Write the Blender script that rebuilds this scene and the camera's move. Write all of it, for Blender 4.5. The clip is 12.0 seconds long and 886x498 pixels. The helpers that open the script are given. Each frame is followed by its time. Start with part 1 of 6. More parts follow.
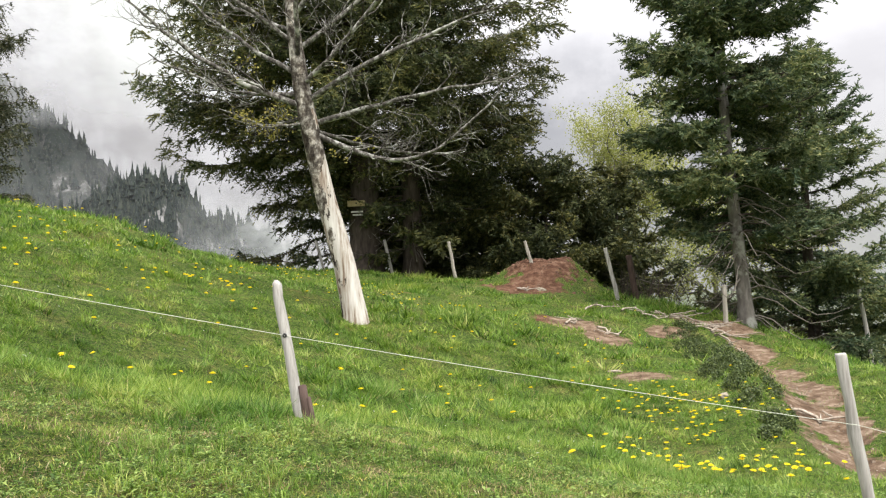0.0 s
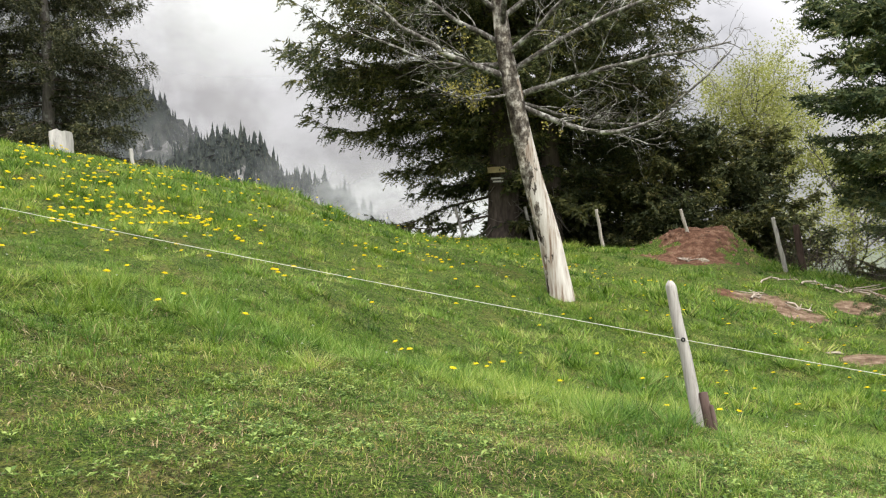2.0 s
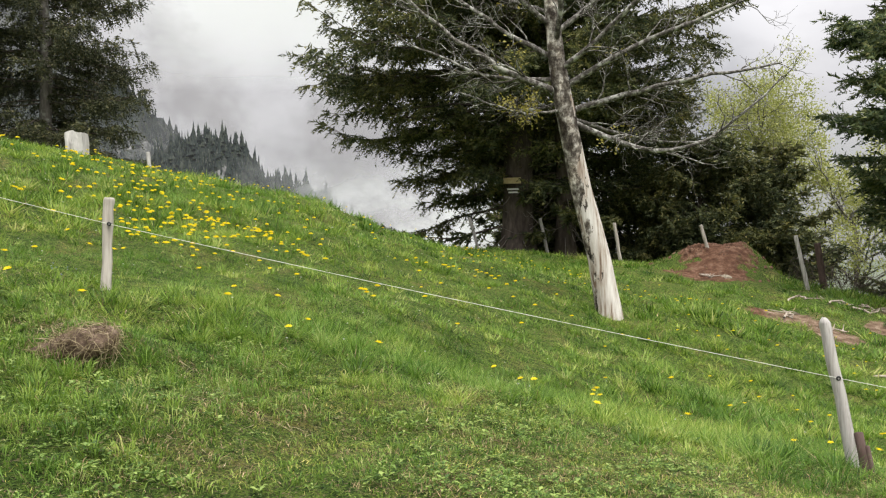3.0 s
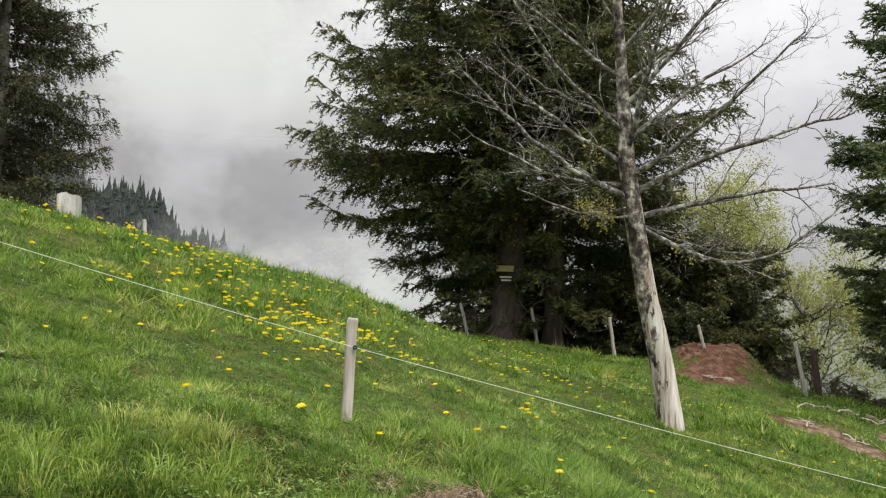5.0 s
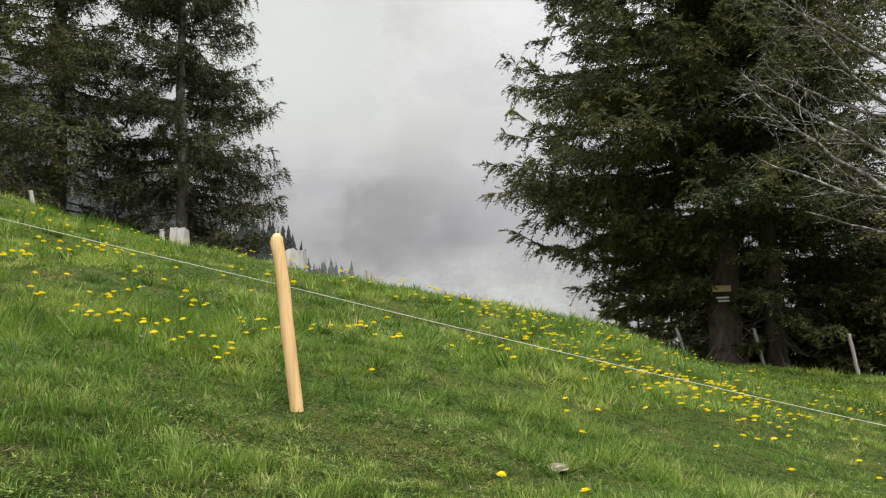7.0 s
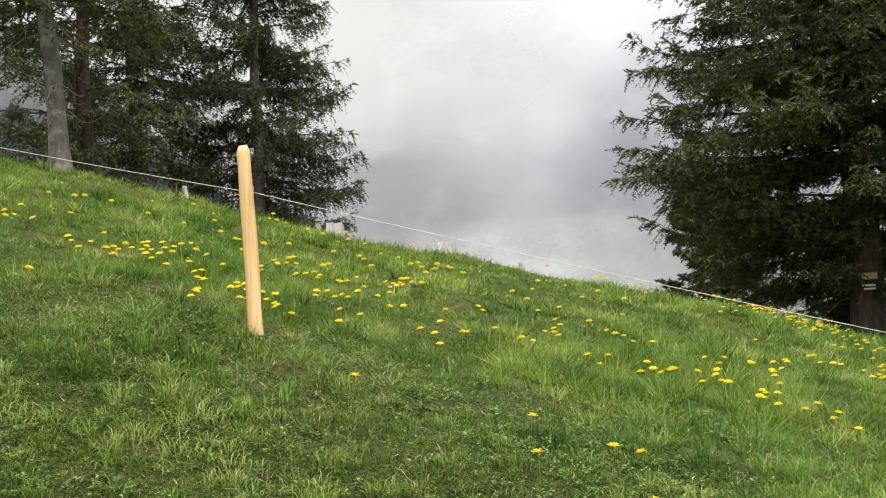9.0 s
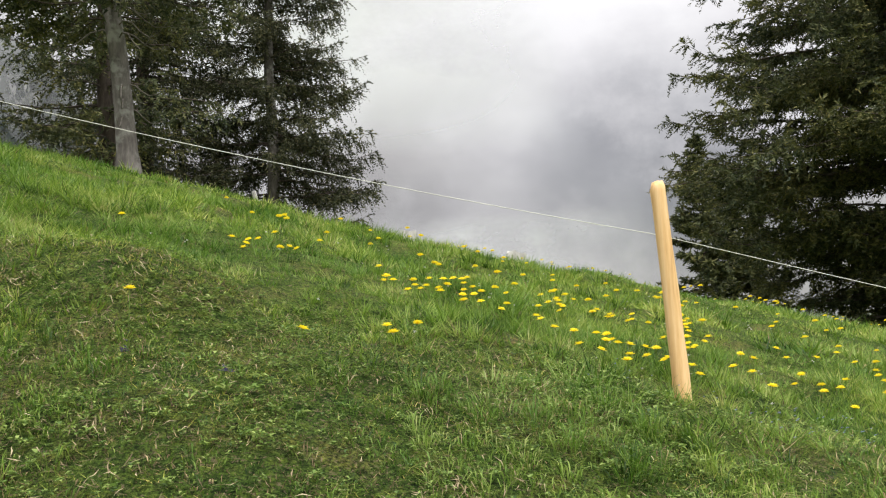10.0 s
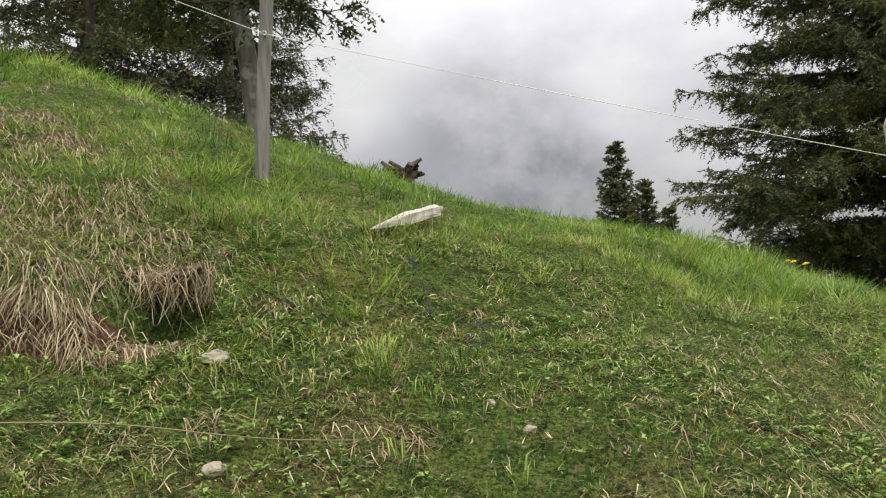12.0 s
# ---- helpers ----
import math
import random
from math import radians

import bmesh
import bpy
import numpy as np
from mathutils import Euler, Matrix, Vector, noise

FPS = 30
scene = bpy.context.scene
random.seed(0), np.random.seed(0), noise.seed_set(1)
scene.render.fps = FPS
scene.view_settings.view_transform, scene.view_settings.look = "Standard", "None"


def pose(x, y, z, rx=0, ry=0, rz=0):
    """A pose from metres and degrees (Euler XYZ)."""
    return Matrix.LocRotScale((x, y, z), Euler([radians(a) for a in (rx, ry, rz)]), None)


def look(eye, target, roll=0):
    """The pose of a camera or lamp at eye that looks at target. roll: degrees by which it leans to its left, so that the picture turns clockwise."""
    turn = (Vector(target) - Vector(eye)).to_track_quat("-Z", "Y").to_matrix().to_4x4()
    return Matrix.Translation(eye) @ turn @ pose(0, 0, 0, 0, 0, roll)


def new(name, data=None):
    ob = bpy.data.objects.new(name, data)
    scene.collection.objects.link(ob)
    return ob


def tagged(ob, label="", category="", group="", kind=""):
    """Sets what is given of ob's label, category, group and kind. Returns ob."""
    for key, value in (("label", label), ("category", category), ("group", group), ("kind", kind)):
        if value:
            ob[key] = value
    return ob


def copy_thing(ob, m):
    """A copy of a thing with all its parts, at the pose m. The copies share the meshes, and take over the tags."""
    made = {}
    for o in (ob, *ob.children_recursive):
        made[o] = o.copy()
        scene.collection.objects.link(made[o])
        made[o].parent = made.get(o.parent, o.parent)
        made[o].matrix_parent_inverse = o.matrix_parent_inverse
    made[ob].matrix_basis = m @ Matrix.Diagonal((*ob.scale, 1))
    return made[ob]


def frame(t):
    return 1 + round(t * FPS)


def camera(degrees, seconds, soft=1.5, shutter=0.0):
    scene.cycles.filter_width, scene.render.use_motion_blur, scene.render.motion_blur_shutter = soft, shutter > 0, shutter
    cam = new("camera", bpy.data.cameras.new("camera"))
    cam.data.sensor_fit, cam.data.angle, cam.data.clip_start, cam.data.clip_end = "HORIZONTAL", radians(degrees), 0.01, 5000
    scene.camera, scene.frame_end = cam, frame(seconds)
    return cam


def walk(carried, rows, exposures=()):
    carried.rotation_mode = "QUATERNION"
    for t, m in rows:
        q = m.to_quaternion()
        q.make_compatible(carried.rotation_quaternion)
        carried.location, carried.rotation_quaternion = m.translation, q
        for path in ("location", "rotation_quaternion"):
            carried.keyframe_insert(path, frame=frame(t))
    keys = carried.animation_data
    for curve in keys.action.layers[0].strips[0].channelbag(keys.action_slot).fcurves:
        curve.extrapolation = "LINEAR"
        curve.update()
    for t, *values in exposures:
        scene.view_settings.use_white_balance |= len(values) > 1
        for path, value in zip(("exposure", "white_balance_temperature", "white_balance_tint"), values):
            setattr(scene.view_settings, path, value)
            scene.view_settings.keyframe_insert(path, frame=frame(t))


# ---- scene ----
cam = camera(56.0, 12.0, soft=1.2)
PATH = [
    (0, (0.082, 0.325, 1.413), (0.08, 2.323, 1.51), -3.0),
    (0.5, (-0.415, 0.388, 1.509), (-0.632, 2.375, 1.578), -5.9),
    (1, (-0.909, 0.4, 1.597), (-1.166, 2.382, 1.647), -4.8),
    (1.5, (-1.415, 0.467, 1.679), (-1.632, 2.455, 1.701), -3.8),
    (2, (-1.928, 0.524, 1.771), (-2.102, 2.516, 1.777), -2.7),
    (2.5, (-2.435, 0.612, 1.864), (-2.577, 2.607, 1.869), -2.0),
    (2.7, (-2.645, 0.596, 1.905), (-2.796, 2.591, 1.915), -1.8),
    (4.3, (-4.309, 0.76, 2.184), (-4.084, 2.748, 2.211), 2.0),
    (4.5, (-4.536, 0.824, 2.228), (-4.304, 2.809, 2.298), 2.4),
    (5, (-5.149, 0.868, 2.364), (-5.064, 2.857, 2.548), 1.3),
    (5.5, (-5.712, 0.945, 2.463), (-5.818, 2.93, 2.685), -1.0),
    (6, (-6.284, 1.013, 2.57), (-6.453, 2.989, 2.824), -1.5),
    (6.5, (-6.892, 1.118, 2.679), (-7.082, 3.093, 2.93), -2.2),
    (6.7, (-7.149, 1.164, 2.727), (-7.347, 3.139, 2.971), -2.4),
    (8.3, (-9.584, 1.397, 3.216), (-9.769, 3.38, 3.399), -2.5),
    (8.5, (-9.959, 1.459, 3.263), (-10.146, 3.442, 3.444), -2.8),
    (9, (-10.93, 1.534, 3.442), (-11.146, 3.515, 3.613), -3.0),
    (9.5, (-12.039, 1.712, 3.667), (-12.257, 3.692, 3.838), -3.1),
    (10, (-13.215, 1.918, 3.864), (-13.35, 3.907, 4.023), -2.7),
    (10.5, (-14.455, 2.001, 3.953), (-14.487, 3.994, 4.113), -3.2),
    (11, (-15.796, 2.209, 4.193), (-15.7, 4.199, 4.372), -3.4),
    (11.5, (-17.168, 2.246, 4.388), (-17.006, 4.232, 4.558), -4.7),
    (11.8, (-18.011, 2.319, 4.516), (-17.812, 4.304, 4.665), -4.5),
    (11.9, (-18.287, 2.354, 4.557), (-18.072, 4.337, 4.699), -4.2),
    (12, (-18.572, 2.379, 4.601), (-18.331, 4.36, 4.732), -3.7),
]
walk(cam, [(t, look(eye, target, roll)) for t, eye, target, roll in PATH],
     exposures=[(0.0, 0.34), (0.5, 0.42), (1.5, 0.40), (2.0, 0.24), (2.5, 0.13), (4.3, 0.0), (5.5, -0.25), (6.7, -0.30), (8.5, -0.04), (10.5, -0.08), (12.0, -0.08)])

# ---- world and light: a bright overcast sky with low cloud ----
world = bpy.data.worlds.new("overcast_sky")
scene.world = world
world.use_nodes = True
wn, wl = world.node_tree.nodes, world.node_tree.links
wn.clear()
SUN_EL, SUN_ROT = radians(62), radians(150)


def wnode(kind, **kw):
    n = wn.new(kind)
    for k, v in kw.items():
        n.inputs[k].default_value = v
    return n


w_out = wn.new("ShaderNodeOutputWorld")
w_bg = wn.new("ShaderNodeBackground")
w_sky = wn.new("ShaderNodeTexSky")
w_sky.sky_type = "NISHITA"
w_sky.sun_disc = False
w_sky.sun_elevation = SUN_EL
w_sky.sun_rotation = SUN_ROT
w_geo = wn.new("ShaderNodeTexCoord")
w_sep = wn.new("ShaderNodeSeparateXYZ")
wl.new(w_geo.outputs["Generated"], w_sep.inputs[0])
# brightness of the cloud by height: dim at the horizon, bright overhead
w_ramp = wn.new("ShaderNodeValToRGB")
els = w_ramp.color_ramp.elements
els[0].position, els[0].color = 0.0, (0.56, 0.555, 0.56, 1)
els[1].position, els[1].color = 1.0, (3.2, 3.2, 3.25, 1)
for p, c in ((0.10, (0.62, 0.615, 0.62, 1)), (0.22, (0.84, 0.84, 0.85, 1)), (0.40, (1.18, 1.185, 1.20, 1)), (0.62, (2.3, 2.3, 2.33, 1))):
    e = els.new(p)
    e.color = c
wl.new(w_sep.outputs["Z"], w_ramp.inputs[0])
# drifting darker cloud
w_map = wn.new("ShaderNodeMapping")
w_map.inputs["Scale"].default_value = (1.0, 1.0, 1.7)
wl.new(w_geo.outputs["Generated"], w_map.inputs[0])
w_noise = wnode("ShaderNodeTexNoise", Scale=5.5, Detail=7.0, Roughness=0.55)
wl.new(w_map.outputs[0], w_noise.inputs["Vector"])
w_cl = wn.new("ShaderNodeValToRGB")
ce = w_cl.color_ramp.elements
ce[0].position, ce[0].color = 0.34, (0.84, 0.835, 0.845, 1)
ce[1].position, ce[1].color = 0.60, (1.05, 1.05, 1.05, 1)
wl.new(w_noise.outputs["Fac"], w_cl.inputs[0])
w_mul = wn.new("ShaderNodeMixRGB")
w_mul.blend_type = "MULTIPLY"
w_mul.inputs[0].default_value = 1.0
wl.new(w_ramp.outputs[0], w_mul.inputs[1])
wl.new(w_cl.outputs[0], w_mul.inputs[2])
w_last = w_mul.outputs[0]
for az, el, near, far, tone in ((-20, 12.0, 0.9990, 0.925, (0.53, 0.51, 0.495)), (10.0, 9.0, 0.9995, 0.985, (0.62, 0.63, 0.645)), (15, 6.0, 0.9995, 0.994, (0.60, 0.61, 0.63))):
    w_dot = wn.new("ShaderNodeVectorMath")
    w_dot.operation = "DOT_PRODUCT"
    w_dot.inputs[1].default_value = (math.sin(radians(az)) * math.cos(radians(el)), math.cos(radians(az)) * math.cos(radians(el)), math.sin(radians(el)))
    wl.new(w_geo.outputs["Generated"], w_dot.inputs[0])
    w_n2 = wnode("ShaderNodeTexNoise", Scale=9.0, Detail=7.0, Roughness=0.6)
    wl.new(w_geo.outputs["Generated"], w_n2.inputs["Vector"])
    w_rng = wn.new("ShaderNodeMapRange")
    w_rng.interpolation_type = "SMOOTHSTEP"
    w_rng.inputs["From Min"].default_value = far
    w_rng.inputs["From Max"].default_value = near
    wl.new(w_dot.outputs["Value"], w_rng.inputs["Value"])
    w_rag = wn.new("ShaderNodeMapRange")
    w_rag.interpolation_type = "SMOOTHSTEP"
    w_rag.inputs["From Min"].default_value = 0.36
    w_rag.inputs["From Max"].default_value = 0.62
    w_rag.inputs["To Min"].default_value = 0.35
    w_rag.inputs["To Max"].default_value = 1.0
    wl.new(w_n2.outputs["Fac"], w_rag.inputs["Value"])
    w_fac = wn.new("ShaderNodeMath")
    w_fac.operation = "MULTIPLY"
    wl.new(w_rng.outputs[0], w_fac.inputs[0])
    wl.new(w_rag.outputs[0], w_fac.inputs[1])
    w_dark = wn.new("ShaderNodeMixRGB")
    w_dark.blend_type = "MULTIPLY"
    w_dark.inputs[2].default_value = (*tone, 1)
    wl.new(w_fac.outputs[0], w_dark.inputs[0])
    wl.new(w_last, w_dark.inputs[1])
    w_last = w_dark.outputs[0]
w_sk = wn.new("ShaderNodeMixRGB")
w_sk.blend_type = "MULTIPLY"
w_sk.inputs[0].default_value = 1.0
w_sk.inputs[2].default_value = (0.10, 0.10, 0.10, 1)
wl.new(w_sky.outputs[0], w_sk.inputs[1])
w_mix = wn.new("ShaderNodeMixRGB")
w_mix.inputs[0].default_value = 0.92
wl.new(w_sk.outputs[0], w_mix.inputs[1])
wl.new(w_last, w_mix.inputs[2])
w_tint = wn.new("ShaderNodeMixRGB")
w_tint.blend_type = "MULTIPLY"
w_tint.inputs[0].default_value = 1.0
w_tint.inputs[2].default_value = (1.02, 1.0, 1.005, 1)
wl.new(w_mix.outputs[0], w_tint.inputs[1])
wl.new(w_tint.outputs[0], w_bg.inputs["Color"])
w_bg.inputs["Strength"].default_value = 1.0
wl.new(w_bg.outputs[0], w_out.inputs[0])

sun = new("sun", bpy.data.lights.new("sun", "SUN"))
sun.data.energy = 3.8
sun.data.angle = radians(30)
sun.data.color = (1.0, 0.97, 0.92)
sun.matrix_world = look((8, -14, 30), (0, 0, 0))


# ---- materials ----
def material(name, rough=0.7, spec=0.3):
    m = bpy.data.materials.new(name)
    m.use_nodes = True
    nt = m.node_tree
    b = nt.nodes["Principled BSDF"]
    b.inputs["Roughness"].default_value = rough
    b.inputs["Specular IOR Level"].default_value = spec
    return m, nt.nodes, nt.links, b


def ramp(nodes, stops):
    r = nodes.new("ShaderNodeValToRGB")
    e = r.color_ramp.elements
    e[0].position, e[0].color = stops[0][0], (*stops[0][1], 1)
    e[1].position, e[1].color = stops[-1][0], (*stops[-1][1], 1)
    for p, c in stops[1:-1]:
        e.new(p).color = (*c, 1)
    return r


def noise_tex(nodes, links, scale, detail=5, rough=0.55, coord="Object", stretch=None):
    tc = nodes.new("ShaderNodeTexCoord")
    n = nodes.new("ShaderNodeTexNoise")
    n.inputs["Scale"].default_value = scale
    n.inputs["Detail"].default_value = detail
    n.inputs["Roughness"].default_value = rough
    if stretch:
        mp = nodes.new("ShaderNodeMapping")
        mp.inputs["Scale"].default_value = stretch
        links.new(tc.outputs[coord], mp.inputs[0])
        links.new(mp.outputs[0], n.inputs["Vector"])
    else:
        links.new(tc.outputs[coord], n.inputs["Vector"])
    return n


def mixed(nodes, links, fac, a, b, mode="MIX"):
    m = nodes.new("ShaderNodeMixRGB")
    m.blend_type = mode
    for i, v in ((0, fac), (1, a), (2, b)):
        if isinstance(v, (int, float)):
            m.inputs[i].default_value = v
        elif isinstance(v, tuple):
            m.inputs[i].default_value = (*v, 1)
        else:
            links.new(v, m.inputs[i])
    return m.outputs[0]


def bump(nodes, links, b, height, strength, dist):
    n = nodes.new("ShaderNodeBump")
    n.inputs["Strength"].default_value = strength
    n.inputs["Distance"].default_value = dist
    links.new(height, n.inputs["Height"])
    links.new(n.outputs[0], b.inputs["Normal"])


def foliage_mat(name, stops, rough=0.55, trans=0.35, spec=0.25, patch=None, tufted=False):
    """Leaf or blade material, its colour varied from piece to piece and in broad patches; light shines through a little."""
    m, n, l, b = material(name, rough, spec)
    geo = n.new("ShaderNodeNewGeometry")
    r = ramp(n, stops)
    pick = geo.outputs["Random Per Island"]
    if tufted:
        at = n.new("ShaderNodeAttribute")
        at.attribute_name = "tone"
        k = n.new("ShaderNodeMix")
        k.inputs[0].default_value = 0.62
        l.new(pick, k.inputs[2])
        l.new(at.outputs["Fac"], k.inputs[3])
        pick = k.outputs[0]
    l.new(pick, r.inputs[0])
    col = r.outputs[0]
    if patch:
        t = noise_tex(n, l, patch[0], 4)
        pr = ramp(n, [(0.38, patch[1]), (0.62, patch[2])])
        l.new(t.outputs["Fac"], pr.inputs[0])
        col = mixed(n, l, 1.0, col, pr.outputs[0], "MULTIPLY")
        if len(patch) > 3:
            t = noise_tex(n, l, patch[3], 3, 0.6)
            pr = ramp(n, [(0.36, patch[4]), (0.52, (1.0, 1.0, 1.0)), (0.66, patch[5])])
            l.new(t.outputs["Fac"], pr.inputs[0])
            col = mixed(n, l, 1.0, col, pr.outputs[0], "MULTIPLY")
    l.new(col, b.inputs["Base Color"])
    tr = n.new("ShaderNodeBsdfTranslucent")
    l.new(col, tr.inputs["Color"])
    mx = n.new("ShaderNodeMixShader")
    mx.inputs[0].default_value = trans
    l.new(b.outputs[0], mx.inputs[1])
    l.new(tr.outputs[0], mx.inputs[2])
    l.new(mx.outputs[0], n["Material Output"].inputs["Surface"])
    return m


M_NEEDLE = foliage_mat("spruce_needles", [(0.0, (0.035, 0.048, 0.026)), (0.4, (0.069, 0.085, 0.039)), (0.75, (0.104, 0.119, 0.048)), (1.0, (0.172, 0.17, 0.071))], 0.6, 0.28, 0.2, (0.55, (0.78, 0.82, 0.86), (1.3, 1.15, 0.9)))
M_NEEDLE_LIGHT = foliage_mat("spruce_needles_light", [(0.0, (0.044, 0.07, 0.045)), (0.4, (0.089, 0.125, 0.069)), (0.75, (0.148, 0.181, 0.087)), (1.0, (0.226, 0.237, 0.131))], 0.6, 0.3, 0.2, (0.6, (0.7, 0.78, 0.8), (1.25, 1.15, 0.9)))
M_NEEDLE_GREY = foliage_mat("spruce_needles_grey", [(0.0, (0.026, 0.034, 0.02)), (0.5, (0.052, 0.06, 0.03)), (0.85, (0.086, 0.092, 0.044)), (1.0, (0.145, 0.135, 0.072))], 0.65, 0.25, 0.2, (0.4, (0.8, 0.8, 0.8), (1.15, 1.1, 1.0)))
M_FARTREE = foliage_mat("far_conifers", [(0.0, (0.010, 0.015, 0.014)), (0.6, (0.020, 0.027, 0.024)), (1.0, (0.038, 0.044, 0.034))], 0.8, 0.1, 0.1)
M_SPRING = foliage_mat("spring_leaves", [(0.0, (0.2, 0.23, 0.05)), (0.5, (0.31, 0.33, 0.09)), (1.0, (0.44, 0.44, 0.17))], 0.5, 0.45)
M_BUD = foliage_mat("budding_leaves", [(0.0, (0.17, 0.14, 0.03)), (0.5, (0.27, 0.24, 0.05)), (1.0, (0.38, 0.35, 0.10))], 0.5, 0.4)
M_TUFT = foliage_mat("tall_grass_blades", [(0.0, (0.036, 0.080, 0.014)), (0.30, (0.115, 0.202, 0.026)), (0.7, (0.205, 0.316, 0.048)), (0.9, (0.35, 0.43, 0.11)), (1.0, (0.44, 0.40, 0.19))], 0.5, 0.42, 0.3, (0.9, (0.74, 0.80, 0.7), (1.28, 1.14, 1.05), 6.0, (0.52, 0.66, 0.58), (1.40, 1.18, 1.10)))
M_GRASS = foliage_mat("grass_blades", [(0.1, (0.018, 0.05, 0.007)), (0.32, (0.077, 0.16, 0.015)), (0.58, (0.176, 0.287, 0.039)), (0.8, (0.314, 0.401, 0.098)), (0.95, (0.442, 0.446, 0.185))], 0.5, 0.42, 0.3, (0.9, (0.70, 0.82, 0.7), (1.2, 1.1, 1.0)), True)
M_DRY = foliage_mat("dry_grass_blades", [(0.0, (0.067, 0.047, 0.025)), (0.35, (0.168, 0.121, 0.063)), (0.75, (0.336, 0.252, 0.131)), (1.0, (0.515, 0.414, 0.231))], 0.7, 0.25, 0.15)
M_TURF = foliage_mat("short_turf_blades", [(0.0, (0.026, 0.059, 0.01)), (0.35, (0.141, 0.23, 0.028)), (0.7, (0.349, 0.423, 0.078)), (1.0, (0.654, 0.594, 0.215))], 0.55, 0.35, 0.25, (2.2, (0.7, 0.8, 0.7), (1.25, 1.1, 1.0)))
M_STRAW = foliage_mat("pale_straw", [(0.0, (0.075, 0.052, 0.028)), (0.35, (0.19, 0.145, 0.080)), (0.75, (0.36, 0.295, 0.17)), (1.0, (0.54, 0.46, 0.29))], 0.65, 0.25, 0.2)
M_HEATH = foliage_mat("dwarf_shrub_leaves", [(0.0, (0.026, 0.042, 0.015)), (0.5, (0.060, 0.086, 0.026)), (1.0, (0.135, 0.165, 0.050))], 0.5, 0.2, 0.3)
M_WEED = foliage_mat("broad_leaves", [(0.0, (0.037, 0.082, 0.014)), (0.5, (0.135, 0.222, 0.040)), (1.0, (0.31, 0.395, 0.105))], 0.5, 0.35, 0.3)
M_PETAL = foliage_mat("dandelion_petals", [(0.0, (0.86, 0.66, 0.02)), (1.0, (0.92, 0.82, 0.05))], 0.6, 0.5, 0.1)
M_WHITE = foliage_mat("small_white_petals", [(0.0, (0.68, 0.68, 0.62)), (1.0, (0.82, 0.82, 0.78))], 0.6, 0.25, 0.1)
M_BLUE = foliage_mat("small_blue_petals", [(0.0, (0.16, 0.20, 0.42)), (1.0, (0.36, 0.42, 0.66))], 0.6, 0.25, 0.1)
M_VIOLET = foliage_mat("violet_petals", [(0.0, (0.08, 0.07, 0.15)), (1.0, (0.16, 0.14, 0.27))], 0.6, 0.25, 0.1)


def bark_mat(name, stops, scale=9.0, stretch=(1, 1, 0.25), depth=0.02, rough=0.9, patch=None):
    m, n, l, b = material(name, rough, 0.15)
    t = noise_tex(n, l, scale, 8, 0.65, "Object", stretch)
    r = ramp(n, stops)
    l.new(t.outputs["Fac"], r.inputs[0])
    col = r.outputs[0]
    if patch:
        t2 = noise_tex(n, l, patch[0], 6, 0.6)
        r2 = ramp(n, [(patch[1], (0, 0, 0)), (patch[2], (1, 1, 1))])
        l.new(t2.outputs["Fac"], r2.inputs[0])
        col = mixed(n, l, r2.outputs[0], col, patch[3])
    l.new(col, b.inputs["Base Color"])
    bump(n, l, b, t.outputs["Fac"], 0.8, depth)
    return m


M_BARK = bark_mat("spruce_bark", [(0.3, (0.035, 0.028, 0.024)), (0.55, (0.085, 0.068, 0.056)), (0.75, (0.15, 0.125, 0.105))])
M_BARK_GREY = bark_mat("grey_spruce_bark", [(0.3, (0.07, 0.063, 0.056)), (0.55, (0.16, 0.145, 0.13)), (0.75, (0.26, 0.24, 0.22))], patch=(3.0, 0.52, 0.62, (0.27, 0.27, 0.24)))
M_TWIG = bark_mat("dead_twigs", [(0.3, (0.09, 0.078, 0.065)), (0.6, (0.20, 0.18, 0.155)), (0.8, (0.30, 0.28, 0.25))], 14.0)
M_ASH_LIMB = bark_mat("lichen_bark", [(0.36, (0.035, 0.030, 0.026)), (0.50, (0.085, 0.077, 0.067)), (0.64, (0.29, 0.28, 0.255))], 16.0, (1, 1, 0.8), 0.01, 0.9, (6.0, 0.53, 0.62, (0.36, 0.36, 0.32)))
M_WOOD_GREY = bark_mat("weathered_post_wood", [(0.25, (0.16, 0.145, 0.13)), (0.5, (0.36, 0.34, 0.315)), (0.75, (0.52, 0.50, 0.47))], 44.0, (1, 1, 0.04), 0.006, 0.85)
M_WOOD_OLD = bark_mat("old_grey_post_wood", [(0.25, (0.07, 0.064, 0.056)), (0.5, (0.17, 0.158, 0.142)), (0.75, (0.27, 0.255, 0.235))], 44.0, (1, 1, 0.04), 0.006, 0.85)
M_WOOD_PALE = bark_mat("pale_post_wood", [(0.25, (0.20, 0.18, 0.15)), (0.5, (0.36, 0.33, 0.285)), (0.75, (0.50, 0.465, 0.41))], 42.0, (1, 1, 0.05), 0.004, 0.8)
M_WOOD_NEW = bark_mat("fresh_peeled_post_wood", [(0.30, (0.52, 0.30, 0.12)), (0.45, (0.68, 0.44, 0.20)), (0.7, (0.80, 0.58, 0.32))], 38.0, (1, 1, 0.05), 0.003, 0.65, (5.0, 0.60, 0.70, (0.60, 0.34, 0.14)))
M_WOOD_DARK = bark_mat("rotten_dark_wood", [(0.3, (0.035, 0.024, 0.020)), (0.6, (0.09, 0.062, 0.052)), (0.8, (0.15, 0.11, 0.095))], 18.0, (1, 1, 0.15), 0.008)
